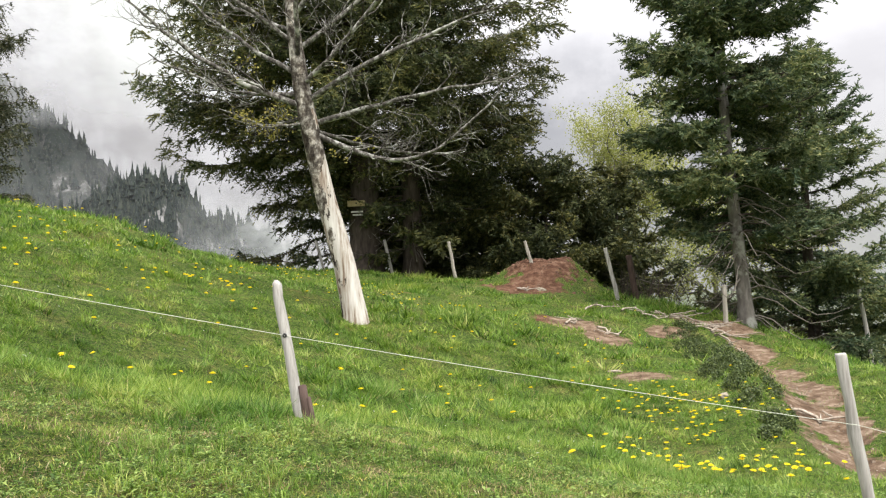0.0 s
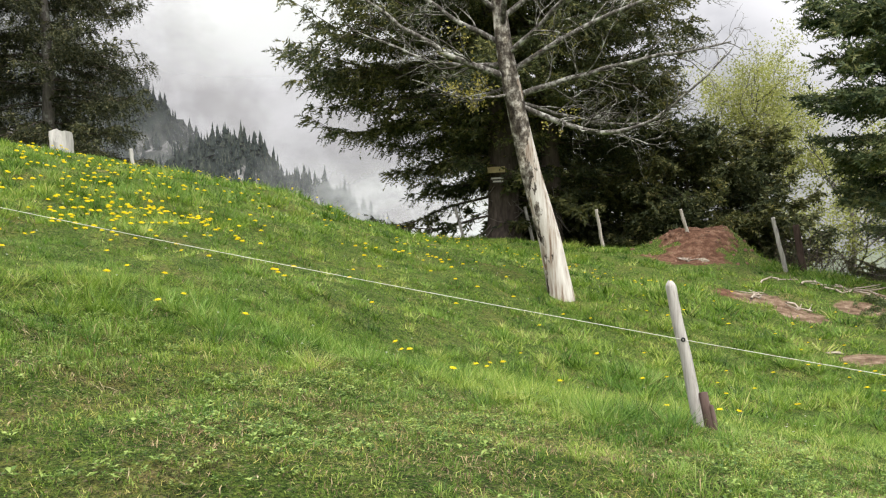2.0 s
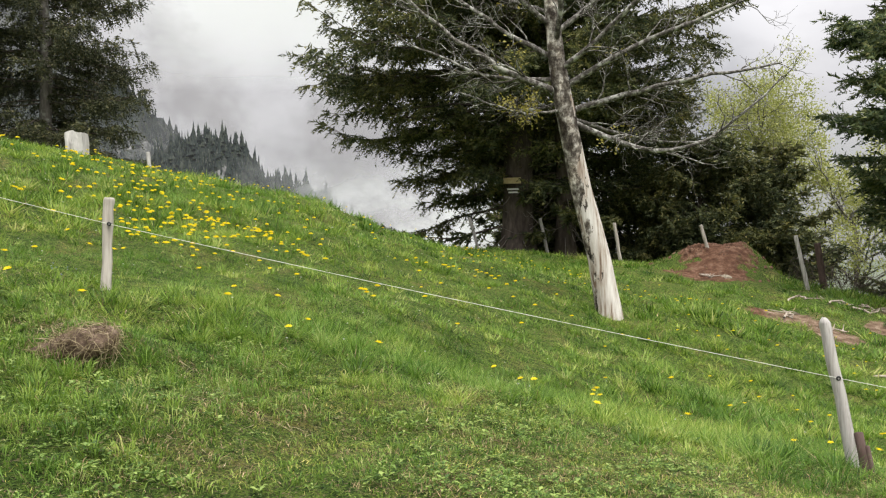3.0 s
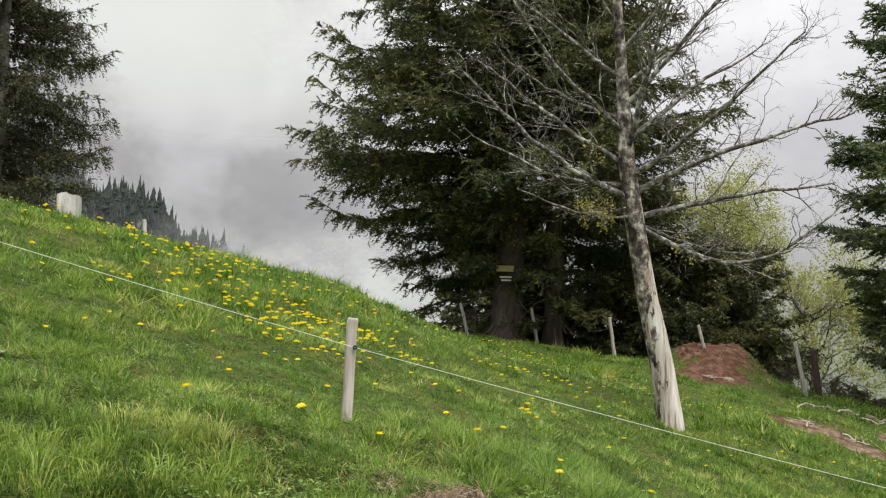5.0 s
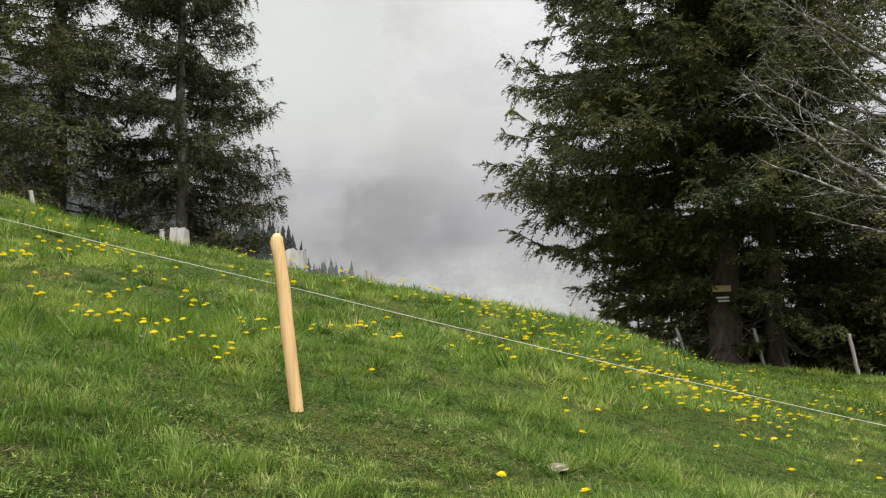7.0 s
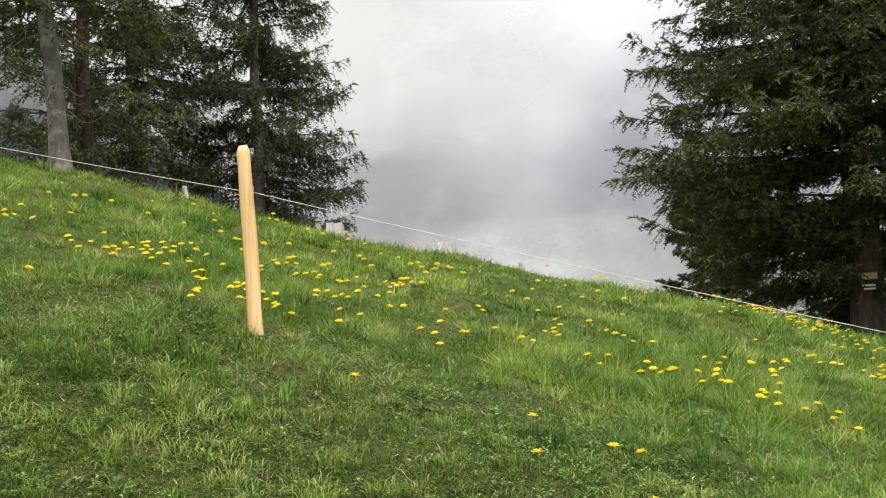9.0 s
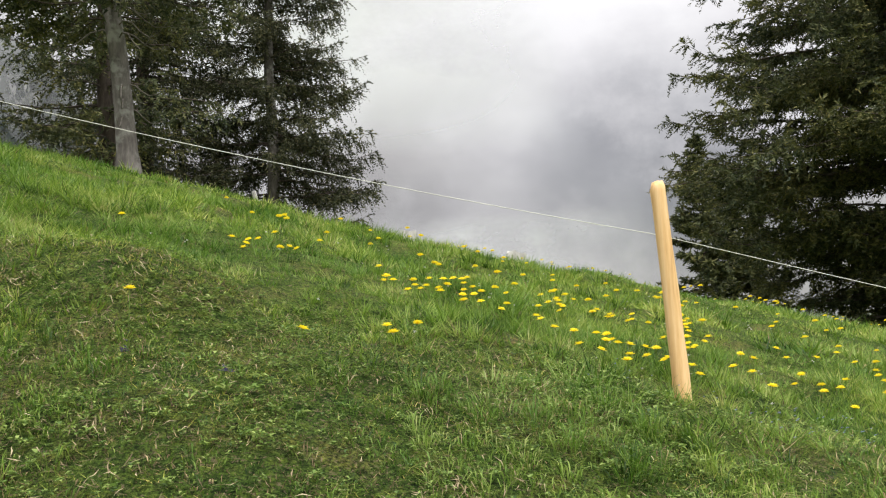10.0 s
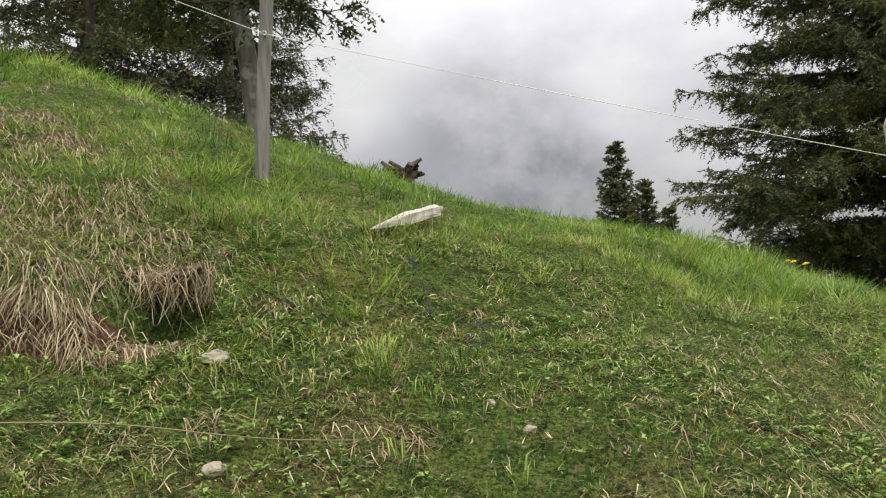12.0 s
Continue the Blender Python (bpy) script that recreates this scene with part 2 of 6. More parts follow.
M_ROOT = bark_mat("bleached_roots", [(0.3, (0.17, 0.13, 0.095)), (0.55, (0.36, 0.31, 0.25)), (0.8, (0.52, 0.47, 0.40))], 20.0, None, 0.01)
M_STONE = bark_mat("limestone", [(0.3, (0.15, 0.125, 0.09)), (0.55, (0.30, 0.265, 0.20)), (0.8, (0.44, 0.40, 0.33))], 22.0, None, 0.01)
M_GRIT = bark_mat("gully_grit", [(0.3, (0.11, 0.082, 0.06)), (0.55, (0.21, 0.165, 0.12)), (0.8, (0.33, 0.27, 0.205))], 30.0, None, 0.01)
M_SOIL = bark_mat("bare_soil", [(0.3, (0.060, 0.032, 0.021)), (0.55, (0.142, 0.081, 0.053)), (0.8, (0.27, 0.178, 0.125))], 7.0, None, 0.03)
M_SOD = bark_mat("torn_root_mat", [(0.3, (0.050, 0.033, 0.024)), (0.5, (0.15, 0.105, 0.075)), (0.72, (0.34, 0.26, 0.19))], 60.0, (0.4, 1, 1), 0.02)
M_STUMP = bark_mat("bleached_stump_wood", [(0.25, (0.13, 0.12, 0.11)), (0.45, (0.40, 0.385, 0.36)), (0.75, (0.60, 0.58, 0.55))], 10.0, (1, 1, 0.15), 0.015)

m, n, l, b = material("white_fence_cord", 0.6, 0.3)
b.inputs["Base Color"].default_value = (0.60, 0.61, 0.52, 1)
M_CORD = m
m, n, l, b = material("orange_insulator", 0.4, 0.4)
b.inputs["Base Color"].default_value = (0.75, 0.30, 0.03, 1)
M_ORANGE = m
m, n, l, b = material("black_insulator", 0.4, 0.4)
b.inputs["Base Color"].default_value = (0.02, 0.02, 0.02, 1)
M_BLACK = m
m, n, l, b = material("yellow_signboard_paint", 0.6, 0.3)
t = noise_tex(n, l, 6, 5)
r = ramp(n, [(0.35, (0.30, 0.23, 0.10)), (0.6, (0.44, 0.36, 0.18))])
l.new(t.outputs["Fac"], r.inputs[0])
l.new(r.outputs[0], b.inputs["Base Color"])
M_SIGN = m
m, n, l, b = material("white_paint_mark", 0.7, 0.2)
b.inputs["Base Color"].default_value = (0.62, 0.60, 0.56, 1)
M_MARK = m


def ash_trunk_mat():
    """Grey lichened bark above, peeled to bare pale wood low down on the weather side."""
    m, n, l, b = material("ash_trunk", 0.85, 0.15)
    t = noise_tex(n, l, 9, 8, 0.7, "Object", (1, 1, 0.8))
    bark = ramp(n, [(0.40, (0.040, 0.032, 0.026)), (0.49, (0.12, 0.105, 0.088)), (0.56, (0.27, 0.25, 0.22)), (0.66, (0.50, 0.48, 0.44))])
    l.new(t.outputs["Fac"], bark.inputs[0])
    tp = noise_tex(n, l, 4.5, 5, 0.65, "Object", (1, 1, 0.6))
    pr = ramp(n, [(0.40, (0.28, 0.25, 0.22)), (0.50, (0.9, 0.9, 0.9)), (0.60, (1.7, 1.68, 1.64))])
    l.new(tp.outputs["Fac"], pr.inputs[0])
    bark_col = mixed(n, l, 1.0, bark.outputs[0], pr.outputs[0], "MULTIPLY")
    t2 = noise_tex(n, l, 16, 6, 0.6, "Object", (1, 1, 0.07))
    wood = ramp(n, [(0.36, (0.17, 0.115, 0.08)), (0.45, (0.37, 0.32, 0.27)), (0.54, (0.49, 0.455, 0.41)), (0.68, (0.62, 0.595, 0.55))])
    l.new(t2.outputs["Fac"], wood.inputs[0])
    tc = n.new("ShaderNodeTexCoord")
    sp = n.new("ShaderNodeSeparateXYZ")
    l.new(tc.outputs["Object"], sp.inputs[0])
    t3 = noise_tex(n, l, 4.5, 6, 0.65, "Object", (1, 1, 0.4))

    def math_node(op, a, b2):
        k = n.new("ShaderNodeMath")
        k.operation = op
        for i, v in ((0, a), (1, b2)):
            if isinstance(v, (int, float)):
                k.inputs[i].default_value = v
            else:
                l.new(v, k.inputs[i])
        return k.outputs[0]

    hgt = math_node("MULTIPLY", sp.outputs["Z"], 0.03)
    side = math_node("MULTIPLY", sp.outputs["X"], 1.9)
    nz = math_node("MULTIPLY", math_node("SUBTRACT", t3.outputs["Fac"], 0.22), 2.6)
    sm = math_node("ADD", math_node("ADD", hgt, side), nz)
    mask = ramp(n, [(0.28, (0, 0, 0)), (0.31, (1, 1, 1))])
    l.new(sm, mask.inputs[0])
    l.new(mixed(n, l, mask.outputs[0], bark_col, wood.outputs[0]), b.inputs["Base Color"])
    bump(n, l, b, t.outputs["Fac"], 0.7, 0.02)
    return m


M_ASH = ash_trunk_mat()


def ground_mat():
    m, n, l, b = material("alpine_turf", 0.95, 0.1)
    # turf and thatch colour, deepened to stand for shade between the tufts
    t1 = noise_tex(n, l, 1.7, 7, 0.68)
    g = ramp(n, [(0.32, (0.042, 0.078, 0.014)), (0.50, (0.066, 0.106, 0.022)), (0.62, (0.100, 0.112, 0.036)), (0.74, (0.18, 0.145, 0.075))])
    l.new(t1.outputs["Fac"], g.inputs[0])
    t2 = noise_tex(n, l, 80, 7, 0.8)
    g2 = ramp(n, [(0.40, (0.24, 0.25, 0.20)), (0.49, (1.0, 1.05, 0.95)), (0.60, (2.4, 2.35, 1.8))])
    l.new(t2.outputs["Fac"], g2.inputs[0])
    grass = mixed(n, l, 1.0, g.outputs[0], g2.outputs[0], "MULTIPLY")
    t5 = noise_tex(n, l, 17, 6, 0.7)
    g5 = ramp(n, [(0.38, (0.42, 0.50, 0.42)), (0.50, (1.0, 1.0, 1.0)), (0.62, (1.45, 1.25, 1.15))])
    l.new(t5.outputs["Fac"], g5.inputs[0])
    grass = mixed(n, l, 1.0, grass, g5.outputs[0], "MULTIPLY")
    t6 = noise_tex(n, l, 45, 6, 0.75)
    g6 = ramp(n, [(0.57, (0, 0, 0)), (0.63, (1, 1, 1))])
    l.new(t6.outputs["Fac"], g6.inputs[0])
    grass = mixed(n, l, g6.outputs[0], grass, (0.26, 0.205, 0.12))
    t3 = noise_tex(n, l, 5, 8, 0.7)
    # reddish soil, its colour also darkened for the trees' shade on the mound
    d = ramp(n, [(0.30, (0.050, 0.024, 0.015)), (0.50, (0.145, 0.074, 0.046)), (0.70, (0.30, 0.185, 0.125))])
    l.new(t3.outputs["Fac"], d.inputs[0])
    ds = ramp(n, [(0.32, (0.080, 0.050, 0.031)), (0.50, (0.22, 0.148, 0.098)), (0.68, (0.44, 0.34, 0.25))])
    l.new(t3.outputs["Fac"], ds.inputs[0])
    sandy = n.new("ShaderNodeAttribute")
    sandy.attribute_name = "sandy"
    soil = mixed(n, l, sandy.outputs["Fac"], d.outputs[0], ds.outputs[0])
    at = n.new("ShaderNodeAttribute")
    at.attribute_name = "bare"
    t4 = noise_tex(n, l, 3.2, 6, 0.65)
    k = n.new("ShaderNodeMath")
    k.operation = "ADD"
    l.new(at.outputs["Fac"], k.inputs[0])
    l.new(t4.outputs["Fac"], k.inputs[1])
    mk = ramp(n, [(0.93, (0, 0, 0)), (1.05, (1, 1, 1))])
    sc = n.new("ShaderNodeMath")
    sc.operation = "MULTIPLY"
    sc.inputs[1].default_value = 0.98
    l.new(k.outputs[0], sc.inputs[0])
    l.new(sc.outputs[0], mk.inputs[0])
    l.new(mixed(n, l, mk.outputs[0], grass, soil), b.inputs["Base Color"])
    bump(n, l, b, t2.outputs["Fac"], 1.0, 0.05)
    return m


M_GROUND = ground_mat()


def mountain_mat():
    m, n, l, b = material("mountain_rock_and_forest", 0.95, 0.1)
    t = noise_tex(n, l, 0.035, 8, 0.7, "Object", (1, 1, 0.5))
    r = ramp(n, [(0.36, (0.012, 0.017, 0.015)), (0.48, (0.022, 0.028, 0.024)), (0.58, (0.045, 0.047, 0.043)), (0.66, (0.19, 0.188, 0.184))])
    l.new(t.outputs["Fac"], r.inputs[0])
    l.new(r.outputs[0], b.inputs["Base Color"])
    bump(n, l, b, t.outputs["Fac"], 1.0, 4.0)
    return m


M_MOUNTAIN = mountain_mat()


def mist_mat(name, scale, lo, hi, top, tone=0.93, width=200.0):
    """Drifting vapour: mostly clear, thick in patches, and fading out at the edges of its bank."""
    m, n, l, b = material(name, 1.0, 0.0)
    b.inputs["Base Color"].default_value = (tone * 0.985, tone, tone * 1.04, 1)
    tr = n.new("ShaderNodeBsdfTransparent")
    tl = n.new("ShaderNodeBsdfTranslucent")
    tl.inputs["Color"].default_value = (tone * 0.985, tone, tone * 1.04, 1)
    df = n.new("ShaderNodeMixShader")
    df.inputs[0].default_value = 0.5
    l.new(b.outputs[0], df.inputs[1])
    l.new(tl.outputs[0], df.inputs[2])
    t = noise_tex(n, l, scale / width, 6, 0.55, "Object", (1, 1, 1.5))
    r = ramp(n, [(lo, (0, 0, 0)), (hi, (top, top, top))])
    l.new(t.outputs["Fac"], r.inputs[0])
    at = n.new("ShaderNodeAttribute")
    at.attribute_name = "fade"
    k = n.new("ShaderNodeMath")
    k.operation = "MULTIPLY"
    l.new(r.outputs[0], k.inputs[0])
    l.new(at.outputs["Fac"], k.inputs[1])
    mx = n.new("ShaderNodeMixShader")
    l.new(k.outputs[0], mx.inputs[0])
    l.new(tr.outputs[0], mx.inputs[1])
    l.new(df.outputs[0], mx.inputs[2])
    l.new(mx.outputs[0], n["Material Output"].inputs["Surface"])
    return m


# ---- mesh helpers ----
def arrays_mesh(name, V, Fc, mat, smooth=False):
    """A mesh from arrays of vertices and of faces with 3 or 4 corners."""
    V = np.asarray(V, dtype=np.float32)
    Fc = np.asarray(Fc, dtype=np.int32)
    me = bpy.data.meshes.new(name)
    k = Fc.shape[1]
    me.vertices.add(len(V))
    me.vertices.foreach_set("co", V.ravel())
    me.loops.add(Fc.size)
    me.loops.foreach_set("vertex_index", Fc.ravel())
    me.polygons.add(len(Fc))
    me.polygons.foreach_set("loop_start", np.arange(len(Fc), dtype=np.int32) * k)
    if smooth:
        me.polygons.foreach_set("use_smooth", np.ones(len(Fc), dtype=bool))
    me.update(calc_edges=True)
    me.validate()
    me.materials.append(mat)
    return me


def part(name, me, parent=None, label=""):
    ob = new(name, me)
    if parent is not None:
        ob.parent = parent
    if label:
        ob["label"] = label
    return ob


def bm_mesh(name, bm, mat, smooth=False):
    me = bpy.data.meshes.new(name)
    bm.to_mesh(me)
    bm.free()
    me.materials.append(mat)
    if smooth:
        for p in me.polygons:
            p.use_smooth = True
    return me


class Tubes:
    """Gathers bent, tapering tubes and gives them back as one mesh."""

    def __init__(self):
        self.v, self.f, self.n = [], [], 0

    def add(self, pts, radii, sides=6, cap=True):
        pts = np.asarray(pts, dtype=float)
        radii = np.asarray(radii, dtype=float)
        d = np.gradient(pts, axis=0)
        d /= np.linalg.norm(d, axis=1)[:, None] + 1e-9
        ref = np.where(np.abs(d[:, 2:3]) > 0.9, np.array([[1.0, 0, 0]]), np.array([[0, 0, 1.0]]))
        a = np.cross(d, ref)
        a /= np.linalg.norm(a, axis=1)[:, None] + 1e-9
        if len(pts) > 1:
            for i in range(1, len(pts)):
                a[i] = a[i - 1] - d[i] * (a[i - 1] @ d[i])
                a[i] /= np.linalg.norm(a[i]) + 1e-9
        c = np.cross(d, a)
        th = np.arange(sides) * 2 * np.pi / sides
        ring = pts[:, None, :] + radii[:, None, None] * (np.cos(th)[None, :, None] * a[:, None, :] + np.sin(th)[None, :, None] * c[:, None, :])
        k = len(pts)
        self.v.append(ring.reshape(-1, 3))
        i = np.arange(k - 1)[:, None] * sides + np.arange(sides)[None, :]
        j = np.arange(k - 1)[:, None] * sides + (np.arange(sides)[None, :] + 1) % sides
        self.f.append((np.stack([i, j, j + sides, i + sides], 2).reshape(-1, 4) + self.n))
        self.n += k * sides

    def mesh(self, name, mat, smooth=True):
        return arrays_mesh(name, np.concatenate(self.v), np.concatenate(self.f), mat, smooth)


def unit(a):
    return a / (np.linalg.norm(a, axis=-1, keepdims=True) + 1e-9)


# ---- the ground: a hillside that climbs, with a ridge behind which it drops ----
GX0, GDX, GY0, GDY, GS = -25, 4.5, 0, 3.5, 3.5
SWELL = np.array([
    [-0.94, -1.52, -1.45, -1.03, -0.89, -0.87, -0.47, 0.37, 0.21],
    [-0.98, -0.53, 0.2, 0.34, 0.31, 0.84, 0.5, 0.14, -0.2],
    [0.17, 0.46, -0.04, -0.35, -0.47, -0.59, -0.43, -0.04, 0.08],
    [-0.03, -0.11, -0.21, 0.04, 0.41, -0.12, -0.27, 0.51, 0.59],
    [-0.47, 0.27, 0.06, 0.11, -0.05, 0.14, -0.17, 0.12, 0.26],
    [-0.26, 0.61, -0.23, 0.07, -0.01, 0.07, -0.09, 0.06, -0.0],
    [-0.46, -0.19, -0.11, 0.32, -0.21, -0.33, 0.37, 1.0, 0.11],
    [0.02, -0.05, -0.17, -0.01, -0.1, 0.51, 0.11, 0.14, -0.26],
    [0.33, 0.31, -0.09, -0.24, -0.84, 0.24, 0.12, -0.4, -0.42],
    [-1.39, -1.48, -0.3, -0.18, -1.07, -0.66, -0.12, -0.23, -0.19],
])
# knolls and dips: place, widths, height
KNOLLS = [(-11.9, 16.5, 1.0, 1.6, -0.12), (-8.9, 5.7, 0.7, 0.7, -0.10), (-6.73, 16.61, 1.2, 1.6, 0.25), (-15.9, 8.8, 0.8, 1.2, 0.14), (-17.4, 8.6, 0.8, 1.2, -0.04), (-20.6, 9.0, 1.2, 1.5, 0.21), (-14.5, 17.5, 1.8, 2.0, -0.07), (-11.5, 17.0, 1.8, 2.0, -0.03), (0.3, 14.2, 1.2, 1.2, 0.26), (-4.6, 8.4, 0.8, 1.0, 0.11), (-2.1, 7.9, 1.0, 1.0, -0.11), (-9.0, 15.5, 1.5, 2.0, -0.02), (-17.9, 11.0, 1.3, 1.5, -0.08), (7.6, 18.5, 1.5, 1.5, 0.07)]


def smooth_clip(v, lo, hi, soft):
    return lo + soft * np.logaddexp(0, (v - lo) / soft) - soft * np.logaddexp(0, (v - hi) / soft)


def height(x, y):
    """The ground's height: a tilted plain with swells and hollows, falling into the valley beyond the trees."""
    x, y = np.asarray(x, dtype=float), np.asarray(y, dtype=float)
    z = 0.5 - 0.27 * smooth_clip(x, -34.0, 22.0, 2.0) + 0.03 * smooth_clip(y, -12.0, 40.0, 2.0)
    for i in range(SWELL.shape[0]):
        for j in range(SWELL.shape[1]):
            z = z + SWELL[i, j] * np.exp(-((x - GX0 - GDX * j) ** 2 + (y - GY0 - GDY * i) ** 2) / (2 * GS * GS))
    for kx, ky, sx, sy, kh in KNOLLS:
        z = z + kh * np.exp(-0.5 * (((x - kx) / sx) ** 2 + ((y - ky) / sy) ** 2))
    edge = 27.8 + 11.0 / (1 + np.exp((x + 11.0) / 2.5)) - 5.0 / (1 + np.exp((5.0 - x) / 0.8))
    fall = 2.0 * np.logaddexp(0, (y - edge) / 2.0) + 1.6 * np.logaddexp(0, (x - 12.0) / 2.0)
    z = z - 70.0 * (1 - np.exp(-0.5 * fall / 70.0))
    z = z + 0.70 * np.exp(-(((x - 2.7) / 1.2) ** 2 + ((y - 22.2) / 1.5) ** 2) ** 1.7) + 0.13 * np.exp(-(((x - 3.6) / 0.8) ** 2 + ((y - 21.9) / 1.0) ** 2))
    z = z + 0.10 * np.exp(-(((x + 4.98) / 0.34) ** 2 + ((y - 4.85) / 0.24) ** 2))
    z = z + 0.10 * np.tanh((y - 5.06 + 0.06 * np.sin(x * 7)) / 0.06) * np.exp(-(((x + 19.80) / 0.65) ** 4 + ((y - 5.06) / 0.45) ** 2))
    z = z - 0.34 * np.exp(-(((x + 19.12) / 0.09) ** 4 + ((y - 5.12) / 0.09) ** 4))
    z = z + 0.16 * np.exp(-(((x + 14.95) / 0.45) ** 2 + ((y - 5.75) / 0.35) ** 2))
    z = z + 0.085 * np.exp(-(((x + 16.0) / 0.6) ** 2 + ((y - 5.95) / 0.45) ** 2))
    off = x - np.interp(y, [7.0, 8.0, 9.5, 11.2, 13.6, 17.0, 18.5], [3.75, 3.97, 4.24, 4.77, 5.36, 5.8, 5.9])
    along = 1 / (1 + np.exp(-(y - 7.6) / 0.4)) / (1 + np.exp((y - 17.2) / 0.4))
    z = z + along * (-0.16 * np.exp(-(off / 0.42) ** 2) + 0.13 * np.exp(-((off + 0.85) / 0.40) ** 2))
    return z


BARE = [(2.4, 16.45, 0.5, 0.35), (2.95, 15.6, 0.35, 0.5), (2.86, 12.4, 0.4, 0.3), (2.1, 20.2, 0.7, 0.6), (2.5, 21.7, 0.72, 1.0), (1.5, 20.2, 0.5, 0.4),
        (5.6, 17.6, 0.8, 0.4), (5.75, 16.2, 0.30, 0.8), (5.45, 14.2, 0.28, 0.9), (5.0, 12.2, 0.27, 1.0), (4.5, 10.4, 0.30, 0.9), (4.0, 8.4, 0.32, 1.0),
        (4.3, 16.4, 0.35, 0.4), (-19.12, 5.12, 0.06, 0.06), (-19.35, 4.98, 0.22, 0.06), (-19.75, 4.97, 0.3, 0.06)]


def bareness(x, y):
    x, y = np.asarray(x, dtype=float), np.asarray(y, dtype=float)
    v = np.zeros_like(x)
    for cx, cy, sx, sy in BARE:
        v = np.maximum(v, np.exp(-0.5 * (((x - cx) / sx) ** 2 + ((y - cy) / sy) ** 2)))
    return v


def far_steps(a, b, near):
    out = []
    d = near
    p = 0.0
    while p < b:
        d *= 1.35
        p += d
        out.append(a + p)
    return out


gx = np.array([-26.5 - v for v in far_steps(0, 3000, 0.4)][::-1] + list(np.arange(-26.5, -20.6, 0.17)) + list(np.arange(-20.6, -18.6, 0.06)) + list(np.arange(-18.6, 12.0, 0.17)) + [12.0 + v for v in far_steps(0, 3000, 0.4)])
gy = np.array([-4.0 - v for v in far_steps(0, 3000, 0.4)][::-1] + list(np.arange(-4.0, 2.6, 0.4)) + list(np.arange(2.6, 4.4, 0.15)) + list(np.arange(4.4, 5.7, 0.05)) + list(np.arange(5.7, 28.0, 0.17)) + [28.0 + v for v in far_steps(0, 3500, 0.3)])
XX, YY = np.meshgrid(gx, gy)
ZZ = height(XX, YY)
rough = np.zeros_like(XX)
rs = np.random.RandomState(5)
for k in range(34):
    a, f = rs.uniform(0, 2 * np.pi), rs.uniform(0.8, 8.0)
    rough += np.sin((XX * np.cos(a) + YY * np.sin(a)) * f + rs.uniform(0, 6.28) + 1.5 * np.sin(XX * 0.7 + YY * 0.5 * rs.uniform(-1, 1))) / (1.2 + f)
near_mask = (XX > -27) & (XX < 13) & (YY > -5) & (YY < 30)
ZZ = ZZ + np.where(near_mask, rough * (0.040 + 0.012 * np.exp(-(((XX - 2.85) / 1.3) ** 2 + ((YY - 22.0) / 1.6) ** 2))), 0)
nyy, nxx = XX.shape
idx = np.arange(nyy * nxx).reshape(nyy, nxx)
gf = np.stack([idx[:-1, :-1], idx[:-1, 1:], idx[1:, 1:], idx[1:, :-1]], 2).reshape(-1, 4)
g_me = arrays_mesh("ground", np.stack([XX, YY, ZZ], 2).reshape(-1, 3), gf, M_GROUND, True)
at = g_me.attributes.new("bare", "FLOAT", "POINT")
at.data.foreach_set("value", bareness(XX, YY).astype(np.float32).ravel())
at = g_me.attributes.new("sandy", "FLOAT", "POINT")
at.data.foreach_set("value", ((XX > 2.0) & (YY < 18.6)).astype(np.float32).ravel())
ground = tagged(new("ground", g_me), "sloping green alpine meadow turf with bare worn soil patches", "ground", kind="structure")


def on_ground(x, y):
    """Height of the built sheet."""
    i = np.clip(np.searchsorted(gx, x) - 1, 0, nxx - 2)
    j = np.clip(np.searchsorted(gy, y) - 1, 0, nyy - 2)
    u = (x - gx[i]) / (gx[i + 1] - gx[i])
    v = (y - gy[j]) / (gy[j + 1] - gy[j])
    return (ZZ[j, i] * (1 - u) + ZZ[j, i + 1] * u) * (1 - v) + (ZZ[j + 1, i] * (1 - u) + ZZ[j + 1, i + 1] * u) * v


